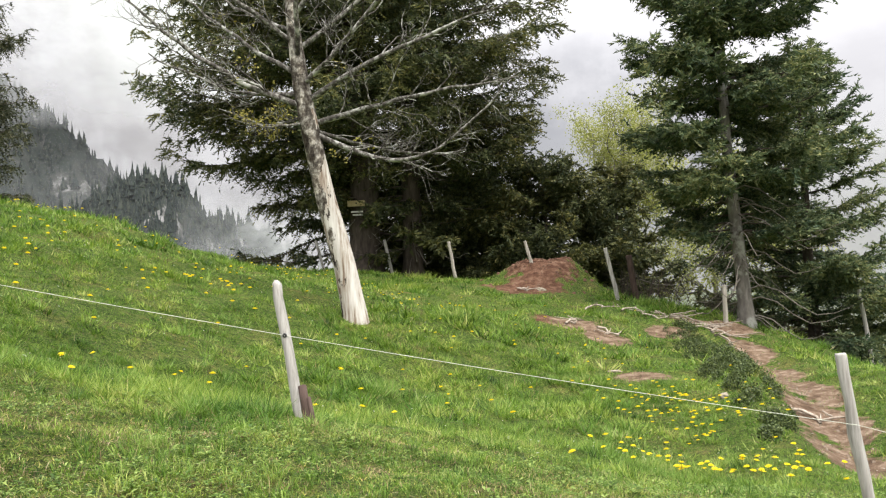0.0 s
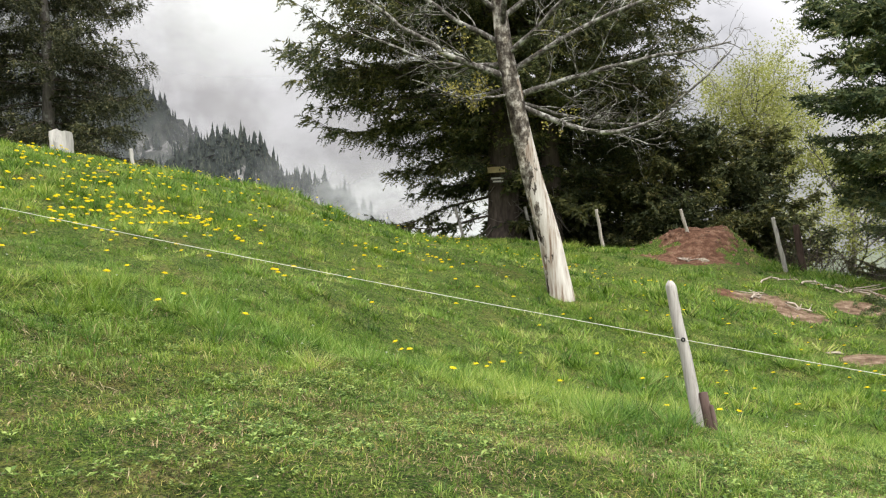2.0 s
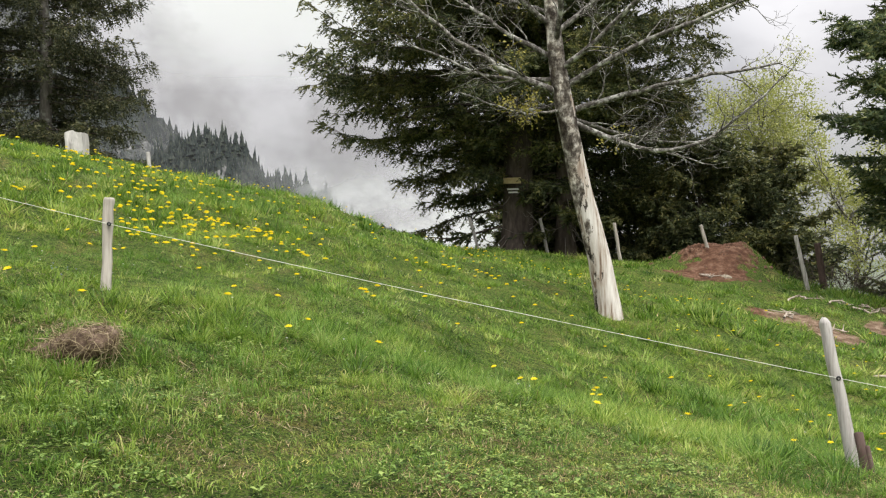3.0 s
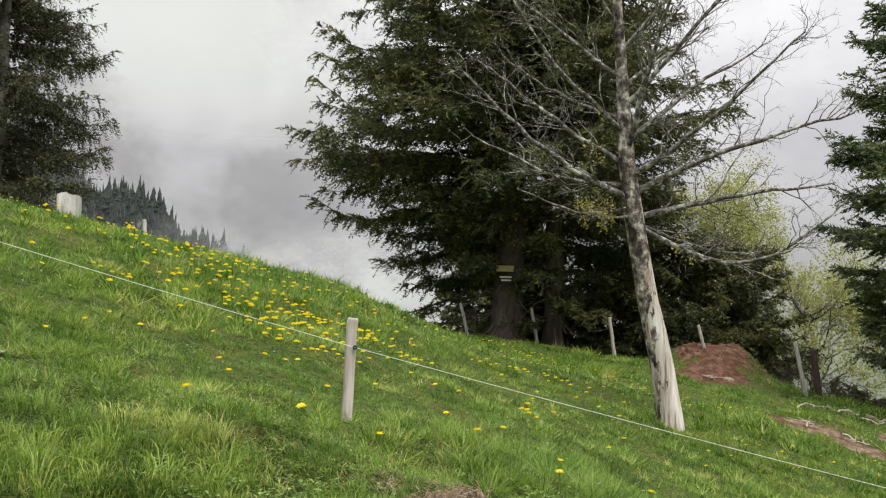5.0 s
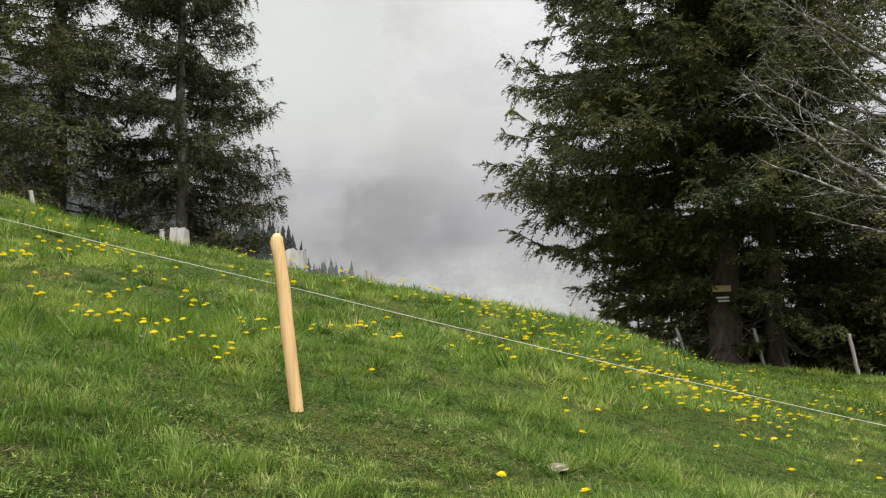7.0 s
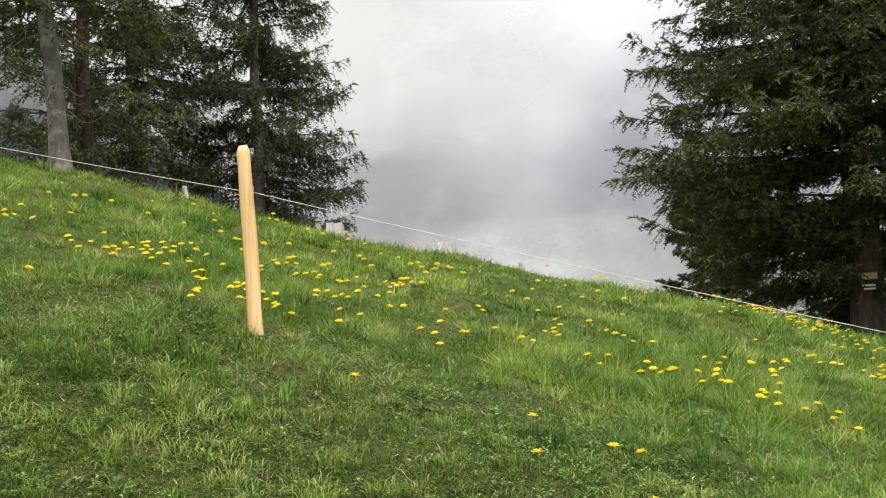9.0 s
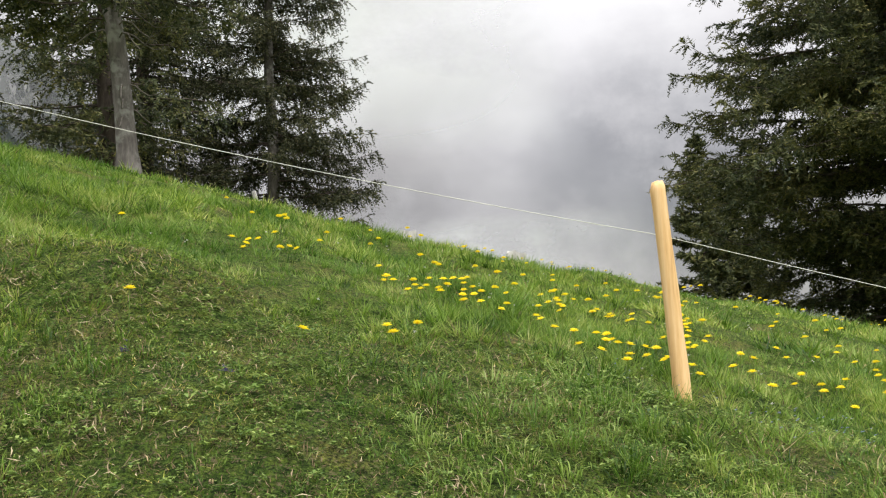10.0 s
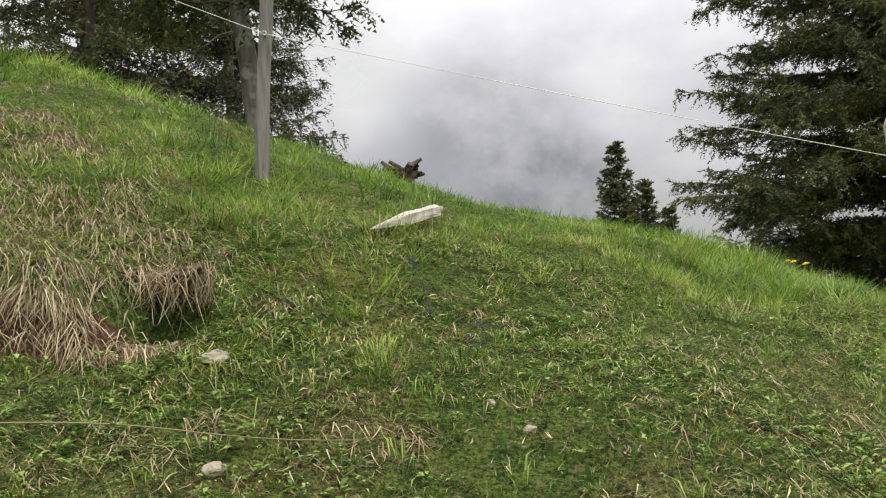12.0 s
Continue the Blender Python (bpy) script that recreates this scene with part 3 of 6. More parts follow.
# ---- conifers ----
def spruce(name, label, x, y, z, tall, reach, crown_from, seed, mat, hang=0.35, droop=0.35, dense=1.0, stem=0.35, lean=(0, 0), bark=None, full_to=None, dead_from=0.6, dead=10, top_shape=0.85, flat=1.0, whorl=1.0, full_from=0.0, needle=1.0, skirt=0.42, clear=0.0, fine=9):
    """A spruce: tapering trunk, whorls of drooping limbs, and sprays of needles hanging from them. Limbs above full_to are thinner clothed."""
    rng = np.random.RandomState(seed)
    root = tagged(new(name), label, "tree")
    root.location = (x, y, z)
    bark = bark or M_BARK
    full_to = full_to or tall

    def axis(h):
        h = np.asarray(h, dtype=float)
        return np.stack([lean[0] * h + 0.05 * np.sin(h * 0.9 + seed), lean[1] * h + 0.05 * np.cos(h * 0.7 + seed), h], -1)

    hs = np.array([-0.6, -0.1, 0.15, 0.5, 1.2] + list(np.linspace(2.2, tall, 14)))
    rad = stem * np.clip(1 - hs / tall, 0.02, 1) ** 0.8 * (1 + 0.55 * np.exp(-np.maximum(hs, 0) / 0.25))
    tb = Tubes()
    tb.add(axis(hs), rad, 12)
    part("trunk", tb.mesh("trunk", bark), root)

    limbs, sprays = Tubes(), []
    levels, hw = [], crown_from
    while hw < tall - 0.3:
        fw = (hw - crown_from) / (tall - crown_from)
        sparse = hw > full_to or hw < full_from
        for q in range(3 if sparse else rng.randint(4, 7)):
            levels.append(min(tall - 0.25, hw + rng.normal() * 0.15))
        hw += rng.uniform(0.30, 0.55) * whorl * (1.5 if sparse else 1.0) * (1 - 0.35 * fw)
    for h in levels:
        f = (h - crown_from) / (tall - crown_from)
        low = np.clip(skirt + (1 - skirt) * (h - crown_from) / max(2.5, 0.16 * tall), 0, 1)
        L = reach * (1 - f) ** top_shape * low * rng.uniform(0.72, 1.06) + 0.25
        az = rng.uniform(0, 2 * np.pi)
        d = np.array([np.cos(az), np.sin(az), 0.0])
        if h < clear and d[1] < -0.35:
            continue
        sw = np.array([-d[1], d[0], 0]) * rng.uniform(-0.18, 0.18)
        s = np.linspace(0, 1, 9)
        dr = droop * (1.15 - 0.9 * f) * rng.uniform(0.7, 1.3)
        zz = L * (0.10 * s - dr * s ** 1.5 + (0.16 + 0.22 * dr) * s ** 3.2 + 0.35 * f * s)
        P = axis(h)[None, :] + d[None, :] * (L * s)[:, None] + sw[None, :] * (L * s ** 2)[:, None]
        P[:, 2] += zz + 0.04 * L * np.sin(s * 9 + rng.uniform(0, 6)) * s
        limbs.add(P, np.linspace(0.010 + 0.008 * L, 0.005, 9), 4)
        thin = 1.0 if full_from <= h < full_to else 0.30
        bows = [(P, L, 1.0)]
        for q in range(3 if L > 1.5 else 0):
            f0 = rng.uniform(0.25, 0.75)
            b0 = np.array([np.interp(f0, s, P[:, k]) for k in range(3)])
            t0 = unit(np.array([np.interp(f0, s, np.gradient(P[:, k])) for k in range(3)]))
            lat0 = unit(np.cross(t0, np.array([0, 0, 1.0]))) * rng.choice([-1, 1])
            L2 = L * rng.uniform(0.22, 0.42)
            d2 = unit(t0 + lat0 * rng.uniform(0.5, 1.1) + np.array([0, 0, rng.uniform(-0.25, 0.25)]))
            P2 = b0[None, :] + d2[None, :] * (L2 * s)[:, None]
            P2[:, 2] += L2 * (-0.35 * droop * 2 * s ** 1.5 + 0.2 * s ** 3)
            limbs.add(P2[::2], np.linspace(0.014, 0.005, 5), 3)
            bows.append((P2, L2, 0.9))
        for PP, LL, wt in bows:
            nb = int(max(3, LL * 10.0 * dense * thin * wt))
            for side in (-1, 1):
                u = np.sort(rng.uniform(0.06 if h > crown_from + 1.0 else 0.22, 1.0, nb))
                B0 = np.stack([np.interp(u, s, PP[:, k]) for k in range(3)], 1)
                tan = unit(np.stack([np.interp(u, s, np.gradient(PP[:, k])) for k in range(3)], 1))
                lat = unit(np.cross(tan, np.array([0, 0, 1.0]))) * side
                dirs = unit(tan * rng.uniform(0.35, 1.0, (nb, 1)) + lat * rng.uniform(0.3, 1.0, (nb, 1)) * flat + rng.normal(size=(nb, 3)) * 0.22 + np.array([0, 0, -1.0]) * rng.uniform(-0.35, 1.25, (nb, 1)) * hang * 1.6)
                bl = (0.15 + 0.33 * np.sin(np.pi * np.clip(u * 0.86, 0.05, 0.97)) ** 0.7 * min(1.0, LL / 2.2)) * rng.uniform(0.6, 1.4, nb) * (1 + 0.4 * hang)
                sprays.append(np.concatenate([B0, dirs, bl[:, None], np.full((nb, 1), thin)], 1))
    dead_tb = Tubes()
    for k in range(dead):
        hh = rng.uniform(dead_from, crown_from + 1.0)
        az = rng.uniform(0, 2 * np.pi)
        L = rng.uniform(0.6, 2.2)
        s = np.linspace(0, 1, 7)
        d = np.array([np.cos(az), np.sin(az), 0])
        P = axis(hh)[None, :] + d[None, :] * (L * s)[:, None]
        P[:, 2] += L * (-0.25 * s + 0.1 * np.sin(s * 7))
        dead_tb.add(P, np.linspace(0.02, 0.004, 7), 4)
    tagged(part("branchwork", limbs.mesh("branchwork", M_BARK), root), kind="stuff")
    if dead:
        tagged(part("dead_branchwork", dead_tb.mesh("dead_branchwork", M_TWIG), root), kind="stuff")
    S = np.concatenate(sprays)
    K = fine
    n = len(S)
    fr = (np.arange(K) + 0.5) / K
    P0 = S[:, None, 0:3] + S[:, None, 3:6] * (S[:, None, 6:7] * fr[None, :, None])
    P0[:, :, 2] -= (S[:, None, 6] * fr[None, :] ** 2) * hang * 0.55
    alt = np.where(np.arange(K) % 2 == 0, 1.0, -1.0)[None, :, None]
    side = unit(np.cross(S[:, 3:6], rng.normal(size=(n, 3)) * 0.35 + np.array([0, 0, 1.0])))[:, None, :]
    D = unit(S[:, None, 3:6] * 0.75 + side * alt * rng.uniform(0.4, 1.1, (n, K, 1)) + rng.normal(size=(n, K, 3)) * 0.42 + np.array([0, 0, -1.0]) * hang * rng.uniform(-0.3, 0.5, (n, K, 1)))
    big = np.where(S[:, 7] < 1, 1.5, 1.0)[:, None, None] * needle
    ln = rng.uniform(0.10, 0.21, (n, K, 1)) * (1.0 - 0.45 * fr[None, :, None]) * big
    wv = unit(np.cross(D, rng.normal(size=(n, K, 3)))) * rng.uniform(0.020, 0.036, (n, K, 1)) * (9.0 / K) ** 0.6 * big
    Q = np.stack([P0 + wv, P0 + D * ln, P0 - wv], 2).reshape(-1, 3)
    part("crown", arrays_mesh("crown", Q, np.arange(len(Q)).reshape(-1, 3), mat), root)
    return root


def gz(x, y):
    return float(on_ground(x, y))


spruce("spruce_tree", "huge old dark green spruce with drooping limbs at the meadow's edge", -2.2, 24.8, gz(-2.2, 24.8), 27.0, 6.6, 0.9, 11, M_NEEDLE, hang=0.46, droop=0.34, stem=0.46, full_to=13.0, full_from=1.0, clear=3.4, dense=0.80, needle=1.08, whorl=0.84, skirt=0.62, dead=22, dead_from=0.5, top_shape=0.55, fine=13)
spruce("spruce_tree", "tall dark green spruce growing close beside a larger one", -0.85, 25.1, gz(-0.85, 25.1), 25.0, 4.9, 1.1, 12, M_NEEDLE, hang=0.46, droop=0.32, stem=0.30, full_to=11.0, full_from=2.2, dense=0.85, needle=1.1, whorl=1.0, dead=20, dead_from=0.5, top_shape=1.0, fine=9)
spruce("spruce_tree", "young bushy dark green spruce behind the soil mound", 3.3, 26.2, gz(3.3, 26.2), 5.5 - gz(3.3, 26.2), 3.3, 0.2, 13, M_NEEDLE, hang=0.5, droop=0.28, stem=0.13, dead=4, dead_from=0.2, dense=1.35, whorl=0.8, needle=1.15, top_shape=0.6, skirt=0.85)
spruce("spruce_tree", "low spreading dark green spruce beside the soil mound", 5.5, 26.2, gz(5.5, 26.2), 5.2 - gz(5.5, 26.2), 2.8, 0.2, 21, M_NEEDLE, hang=0.35, droop=0.25, stem=0.12, dead=4, dead_from=0.2, dense=1.1, needle=1.3, skirt=0.85)
spruce("spruce_tree", "dense mid-green spruce standing below the fence line", 6.5, 18.45, gz(6.5, 18.45), 12.6, 2.95, 2.0, 14, M_NEEDLE_LIGHT, hang=0.25, droop=0.24, stem=0.155, full_to=11.5, lean=(-0.02, 0), bark=M_BARK_GREY, dense=1.3, needle=1.05, whorl=0.85, top_shape=0.9, dead=50, dead_from=0.1, fine=13)
spruce("spruce_tree", "shorter bright green spruce leaning outward on the slope", 9.3, 21.4, gz(9.3, 21.4) - 0.2, 8.7, 3.4, 0.3, 15, M_NEEDLE_LIGHT, hang=0.26, droop=0.2, stem=0.18, dense=1.3, skirt=0.85, dead=60, dead_from=0.2, top_shape=0.85, whorl=0.85, fine=13)
spruce("spruce_tree", "tall thin grey-green spruce with hanging twigs", -22.7, 36.6, gz(-22.7, 36.6), 26.0, 5.0, 0.8, 16, M_NEEDLE_GREY, hang=0.95, droop=0.40, stem=0.28, full_to=18.0, bark=M_BARK_GREY, dense=0.70, needle=1.15, skirt=0.9, whorl=1.25, top_shape=0.75, dead=14)
spruce("spruce_tree", "tall shaggy spruce at the end of a row", -27.6, 35.0, gz(-27.6, 35.0), 27.0, 5.4, 0.8, 17, M_NEEDLE_GREY, hang=0.85, droop=0.40, stem=0.32, full_to=16.0, dense=0.44, needle=1.25, skirt=0.9, whorl=1.3, dead=12)
spruce("spruce_tree", "thick-trunked spruce whose lower trunk is bare and grey", -19.75, 16.3, gz(-19.75, 16.3), 22.0, 5.0, 3.2, 18, M_NEEDLE, hang=0.6, droop=0.36, stem=0.175, full_to=10.0, bark=M_BARK_GREY, lean=(-0.11, 0.0), dead=16, dead_from=1.0, dense=0.72, whorl=1.2)
spruce("spruce_tree", "dark spruce standing in the group above the ridge", -25.6, 27.5, gz(-25.6, 27.5), 22.0, 5.0, 0.8, 19, M_NEEDLE, hang=0.7, droop=0.4, stem=0.28, full_to=12.0, dead=26, dense=0.34, needle=1.2, whorl=1.35)
spruce("spruce_tree", "dark spruce high on the slope among others", -30.5, 24.0, gz(-30.5, 24.0), 22.0, 5.0, 1.2, 20, M_NEEDLE, hang=0.7, droop=0.4, stem=0.26, full_to=10.0, dead=24, dense=0.28, needle=1.2, whorl=1.4)
for sx, sy, hh, rr, sd in ((1.4, 27.6, 4.4, 2.7, 23), (-0.9, 28.8, 4.2, 2.6, 24), (8.4, 25.0, 3.4, 2.4, 25), (11.2, 24.0, 3.6, 2.6, 26)):
    spruce("spruce_tree", "low dark spruce thicket growing under taller trees", sx, sy, gz(sx, sy), hh, rr, 0.2, sd, M_NEEDLE, hang=0.4, droop=0.3, stem=0.10, dead=6, dead_from=0.2, dense=0.8, whorl=0.9, needle=1.5, top_shape=0.6, skirt=0.8)
for k, (sx, sy, top, rr) in enumerate(((-0.9, 53.4, 14.2, 5.8), (1.2, 54.5, 11.9, 5.0), (3.0, 55.0, 10.2, 4.4))):
    zb = gz(sx, sy)
    spruce("spruce_tree", "small slender spruce rising from below the ridge", sx, sy, zb, top - zb, rr, 1.0, 30 + k, M_NEEDLE, hang=0.3, droop=0.30, stem=0.14, dead=0, dense=0.6, needle=1.8, full_from=top - zb - 6.5, whorl=0.85, top_shape=1.0)


# ---- the bare ash and other broadleaf trees ----
def grow(tubes, tips, rng, p, d, length, r, level, kinds, up=0.12):
    """A branch and, from it, smaller ones."""
    k = (8, 6, 5, 4)[min(level, 3)]
    pts, dd = [p], d.copy()
    step = length / (k - 1)
    for i in range(k - 1):
        dd = unit(dd + rng.normal(size=3) * 0.26 + np.array([0, 0, up]) * 0.35)
        pts.append(pts[-1] + dd * step)
    pts = np.array(pts)
    tubes.add(pts, np.linspace(r, r * 0.32, k), (6, 4, 3, 3)[min(level, 3)])
    tips.append(pts[-1])
    if level >= len(kinds):
        return
    n, ratio = kinds[level]
    for i in range(n):
        f = rng.uniform(0.25, 1.0)
        q = np.array([np.interp(f, np.linspace(0, 1, k), pts[:, a]) for a in range(3)])
        t = unit(np.array([np.interp(f, np.linspace(0, 1, k), np.gradient(pts[:, a])) for a in range(3)]))
        side = unit(np.cross(t, rng.normal(size=3)))
        grow(tubes, tips, rng, q, unit(t * 0.9 + side * rng.uniform(0.5, 1.0)), length * ratio * rng.uniform(0.6, 1.2), max(r * 0.42, 0.0032), level + 1, kinds, up)


def leaf_cloud(rng, centres, per, spread, size):
    n = len(centres) * per
    C = np.repeat(np.asarray(centres), per, axis=0) + rng.normal(size=(n, 3)) * spread
    D = unit(rng.normal(size=(n, 3)))
    W = unit(np.cross(D, rng.normal(size=(n, 3))))
    s = rng.uniform(0.6, 1.2, (n, 1)) * size
    Q = np.stack([C, C + D * s * 0.5 + W * s * 0.28, C + D * s, C + D * s * 0.5 - W * s * 0.28], 1).reshape(-1, 3)
    return Q


def bare_ash():
    rng = np.random.RandomState(41)
    bx, by = -1.33, 12.9
    root = tagged(new("ash_tree"), "leaning bare grey tree with peeled pale bark at its foot", "tree")
    root.location = (bx, by, gz(bx, by))
    hs = np.array([-0.5, -0.05, 0.1, 0.35, 0.8, 1.3, 1.8, 2.4, 3.0, 3.6, 4.3, 5.0, 6.0, 7.2, 8.6])
    ax = np.array([0.06, 0.03, 0.02, -0.02, -0.09, -0.20, -0.32, -0.43, -0.53, -0.62, -0.68, -0.72, -0.80, -0.85, -0.9])
    ay = -0.03 * hs
    pts = np.stack([ax, ay, hs], 1)
    rad = np.array([0.22, 0.205, 0.19, 0.178, 0.168, 0.160, 0.150, 0.142, 0.14, 0.125, 0.105, 0.09, 0.07, 0.05, 0.03])
    tb = Tubes()
    tb.add(pts, rad, 18)
    part("trunk", tb.mesh("trunk", M_ASH), root, "trunk peeled to pale wood near the ground")
    # limbs: height on the stem, reach sideways and in depth, rise, sag at the middle, thickness
    low_limbs = [(3.22, -2.6, -0.5, 2.0, -0.25, 0.050), (3.72, -1.9, 0.8, 1.9, -0.15, 0.038), (3.30, 3.1, -0.6, 1.25, 0.12, 0.046), (2.95, 3.3, 0.5, 0.62, 0.14, 0.044),
            (2.86, 3.0, -0.4, 0.35, -0.62, 0.042), (2.90, 2.4, 0.9, -0.25, -0.15, 0.030), (3.10, -1.5, 0.8, 0.55, -0.25, 0.028), (3.00, -1.2, -0.7, 0.15, -0.10, 0.022),
            (3.45, -2.3, 0.2, 0.9, -0.20, 0.034), (3.55, 2.2, -1.2, 1.9, -0.10, 0.040)]
    high_limbs = [(3.9, 0.3, -1.7, 2.6, 0.05, 0.040), (4.1, 2.3, 0.6, 1.5, 0.05, 0.040), (4.2, -2.2, -0.7, 2.1, -0.10, 0.036),
                  (4.4, -1.6, 1.1, 1.4, -0.10, 0.030), (4.6, 1.9, -0.8, 2.2, 0.0, 0.038), (4.9, 1.8, 0.9, 1.3, 0.0, 0.030), (5.0, -2.0, 0.2, 1.9, -0.08, 0.034), (5.4, 1.4, -0.3, 1.9, 0.0, 0.028), (5.8, -1.3, -0.3, 1.8, 0.0, 0.026), (6.4, 1.0, 0.4, 1.5, 0.0, 0.022)]
    budded = []
    for hh, dx, dy, up, sag, r in low_limbs + high_limbs:
        tips = []
        p = np.array([np.interp(hh, hs, pts[:, k]) for k in range(3)])
        s = np.linspace(0, 1, 13)
        wob = np.cumsum(rng.normal(size=(13, 3)) * 0.028, axis=0)
        limb_pts = p[None, :] + np.stack([dx * s, dy * s, up * s + sag * np.sin(np.pi * s)], 1) + wob * s[:, None] ** 0.5
        lim = Tubes()
        lim.add(limb_pts, 1.15 * r * np.linspace(1, 0.16, 13) ** 0.8, 7)
        reach = np.linalg.norm([dx, dy, up])
        for q in range(int(6 + 3.5 * reach)):
            f = rng.uniform(0.12, 1.0)
            b0 = np.array([np.interp(f, s, limb_pts[:, k]) for k in range(3)])
            t0 = unit(np.array([np.interp(f, s, np.gradient(limb_pts[:, k])) for k in range(3)]))
            side = unit(np.cross(t0, rng.normal(size=3)))
            d0 = unit(t0 * rng.uniform(0.5, 1.1) + side * rng.uniform(0.5, 0.9) + np.array([0, 0, 0.15]))
            grow(lim, tips, rng, b0, d0, reach * rng.uniform(0.14, 0.36) * (1.15 - 0.5 * f), max(0.36 * r * (1.1 - 0.6 * f), 0.005), 1, [(7, 0.50), (4, 0.52), (2, 0.5)], 0.10)
        part("limb", lim.mesh("limb", M_ASH_LIMB), root, "bare lichen-grey limb with tangled twigs")
        if hh < 3.3:
            budded += [q for q in tips if abs(q[0] + 0.6) < 1.0 and rng.uniform() < 0.35]
    Q = leaf_cloud(rng, budded, 5, 0.035, 0.055)
    part("young_leaves", arrays_mesh("young_leaves", Q, np.arange(len(Q)).reshape(-1, 4), M_BUD), root, "few tufts of young yellow-green leaves")
    return root


bare_ash()


def broadleaf(x, y, z, tall, wide, seed, label):
    rng = np.random.RandomState(seed)
    root = tagged(new("broadleaf_tree"), label, "tree")
    root.location = (x, y, z)
    tb, tips = Tubes(), []
    hs = np.linspace(-0.4, tall * 0.85, 8)
    pts = np.stack([0.15 * np.sin(hs), 0.1 * np.cos(hs), hs], 1)
    tb.add(pts, np.linspace(0.16, 0.07, 8), 8)
    part("trunk", tb.mesh("trunk", M_BARK_GREY), root)
    br = Tubes()
    for k in range(17):
        a = rng.uniform(0, 6.28)
        hh = tall - wide * rng.uniform(0.45, 1.6)
        p = np.array([np.interp(hh, hs, pts[:, j]) for j in range(3)])
        grow(br, tips, rng, p, unit(np.array([np.cos(a), np.sin(a), rng.uniform(0.15, 1.0)])), wide * rng.uniform(0.7, 1.1), 0.045, 0, [(6, 0.5), (4, 0.5)], 0.2)
    tagged(part("branchwork", br.mesh("branchwork", M_ASH_LIMB), root), kind="stuff")
    picks = [tips[k] for k in range(len(tips)) if rng.uniform() < 0.8]
    Q = leaf_cloud(rng, picks, 62, 0.20, 0.105)
    part("crown", arrays_mesh("crown", Q, np.arange(len(Q)).reshape(-1, 4), M_SPRING), root, "thin crown of fresh yellow-green leaves")
    return root


broadleaf(7.9, 34.0, gz(7.9, 34.0), 7.2 - gz(7.9, 34.0), 3.3, 51, "young yellow-green broadleaf tree in fresh spring leaf")
broadleaf(10.2, 32.0, gz(10.2, 32.0), 4.8 - gz(10.2, 32.0), 3.0, 52, "low yellow-green broadleaf tree in fresh spring leaf")


# ---- the mountain flank with its woods, and drifting mist ----
def ridge_mesh(name, label, dist, profile, depth, seed, foot):
    """A mountain flank: its crest runs along the given bearings and heights (degrees), falling forward and back."""
    rng = np.random.RandomState(seed)
    az = np.linspace(profile[0][0], profile[-1][0], 90)
    el = np.interp(az, [p[0] for p in profile], [p[1] for p in profile])
    rows = []
    for f in np.linspace(0, 1, 26):
        r = dist * (0.72 + 0.28 * f)
        top = 3 + dist * np.tan(np.radians(el))
        zz = foot + (top - foot) * f ** 0.85
        wob = 0.05 * dist * np.sin(az * 1.1 + seed) * np.sin(f * 3.1) * 0.3 + rng.normal(size=90) * 0.004 * dist * (0.4 + f * 0.2)
        rows.append(np.stack([np.sin(np.radians(az)) * (r + wob), np.cos(np.radians(az)) * (r + wob), zz + rng.normal(size=90) * 0.003 * dist], 1))
    for k in range(1, 5):
        b = rows[25].copy()
        b[:, :2] *= 1 + 0.06 * k
        b[:, 2] -= 0.05 * dist * k
        rows.append(b)
    V = np.concatenate(rows)
    i = np.arange(len(rows) * 90).reshape(len(rows), 90)
    Fq = np.stack([i[:-1, :-1], i[:-1, 1:], i[1:, 1:], i[1:, :-1]], 2).reshape(-1, 4)
    tagged(new(name, arrays_mesh(name, V, Fq, M_MOUNTAIN, True)), label, "mountain", kind="structure")
    return rows


def wood_on(name, label, rows, count, size, seed, fmin=0.0, sides=5):
    """Conifers scattered over a flank, each a stack of ragged skirts."""
    rng = np.random.RandomState(seed)
    vs, fs, n = [], [], 0
    for k in range(count):
        f = fmin + (1 - fmin) * rng.uniform() ** 0.6 * 25
        f = min(f, 24.99)
        a = rng.uniform(0.5, 88.4)
        i, j = int(f), int(a)
        u, v = f - i, a - j
        p = (rows[i][j] * (1 - v) + rows[i][j + 1] * v) * (1 - u) + (rows[i + 1][j] * (1 - v) + rows[i + 1][j + 1] * v) * u
        if np.sin(a * 1.9 + 2.0 * np.sin(f * 0.5)) + 0.8 * np.sin(a * 4.3 + f * 0.7) > 1.05:
            continue
        h = size * rng.uniform(0.45, 1.0) * rng.choice([0.8, 0.95, 1.1])
        w = h * rng.uniform(0.13, 0.23)
        tilt = rng.normal(size=2) * 0.03 * h
        for s in range(5):
            z0, z1 = h * (0.02 + 0.17 * s), h * (0.42 + 0.145 * s) if s < 4 else h
            ww = w * (1 - 0.185 * s)
            th = np.arange(sides) * 2 * np.pi / sides + rng.uniform(0, 1)
            rr = ww * rng.uniform(0.45, 1.5, sides)
            ring = np.stack([p[0] + rr * np.cos(th), p[1] + rr * np.sin(th), p[2] + z0 - rng.uniform(0, 0.14, sides) * h], 1)
            vs.append(np.concatenate([ring, [[p[0] + tilt[0] * s / 4, p[1] + tilt[1] * s / 4, p[2] + z1]]]))
            fs.append(np.array([[q, (q + 1) % sides, sides] for q in range(sides)]) + n)
            n += sides + 1
    me = arrays_mesh(name, np.concatenate(vs), np.concatenate(fs), M_FARTREE)
    tagged(new(name, me), label, "forest", kind="stuff")


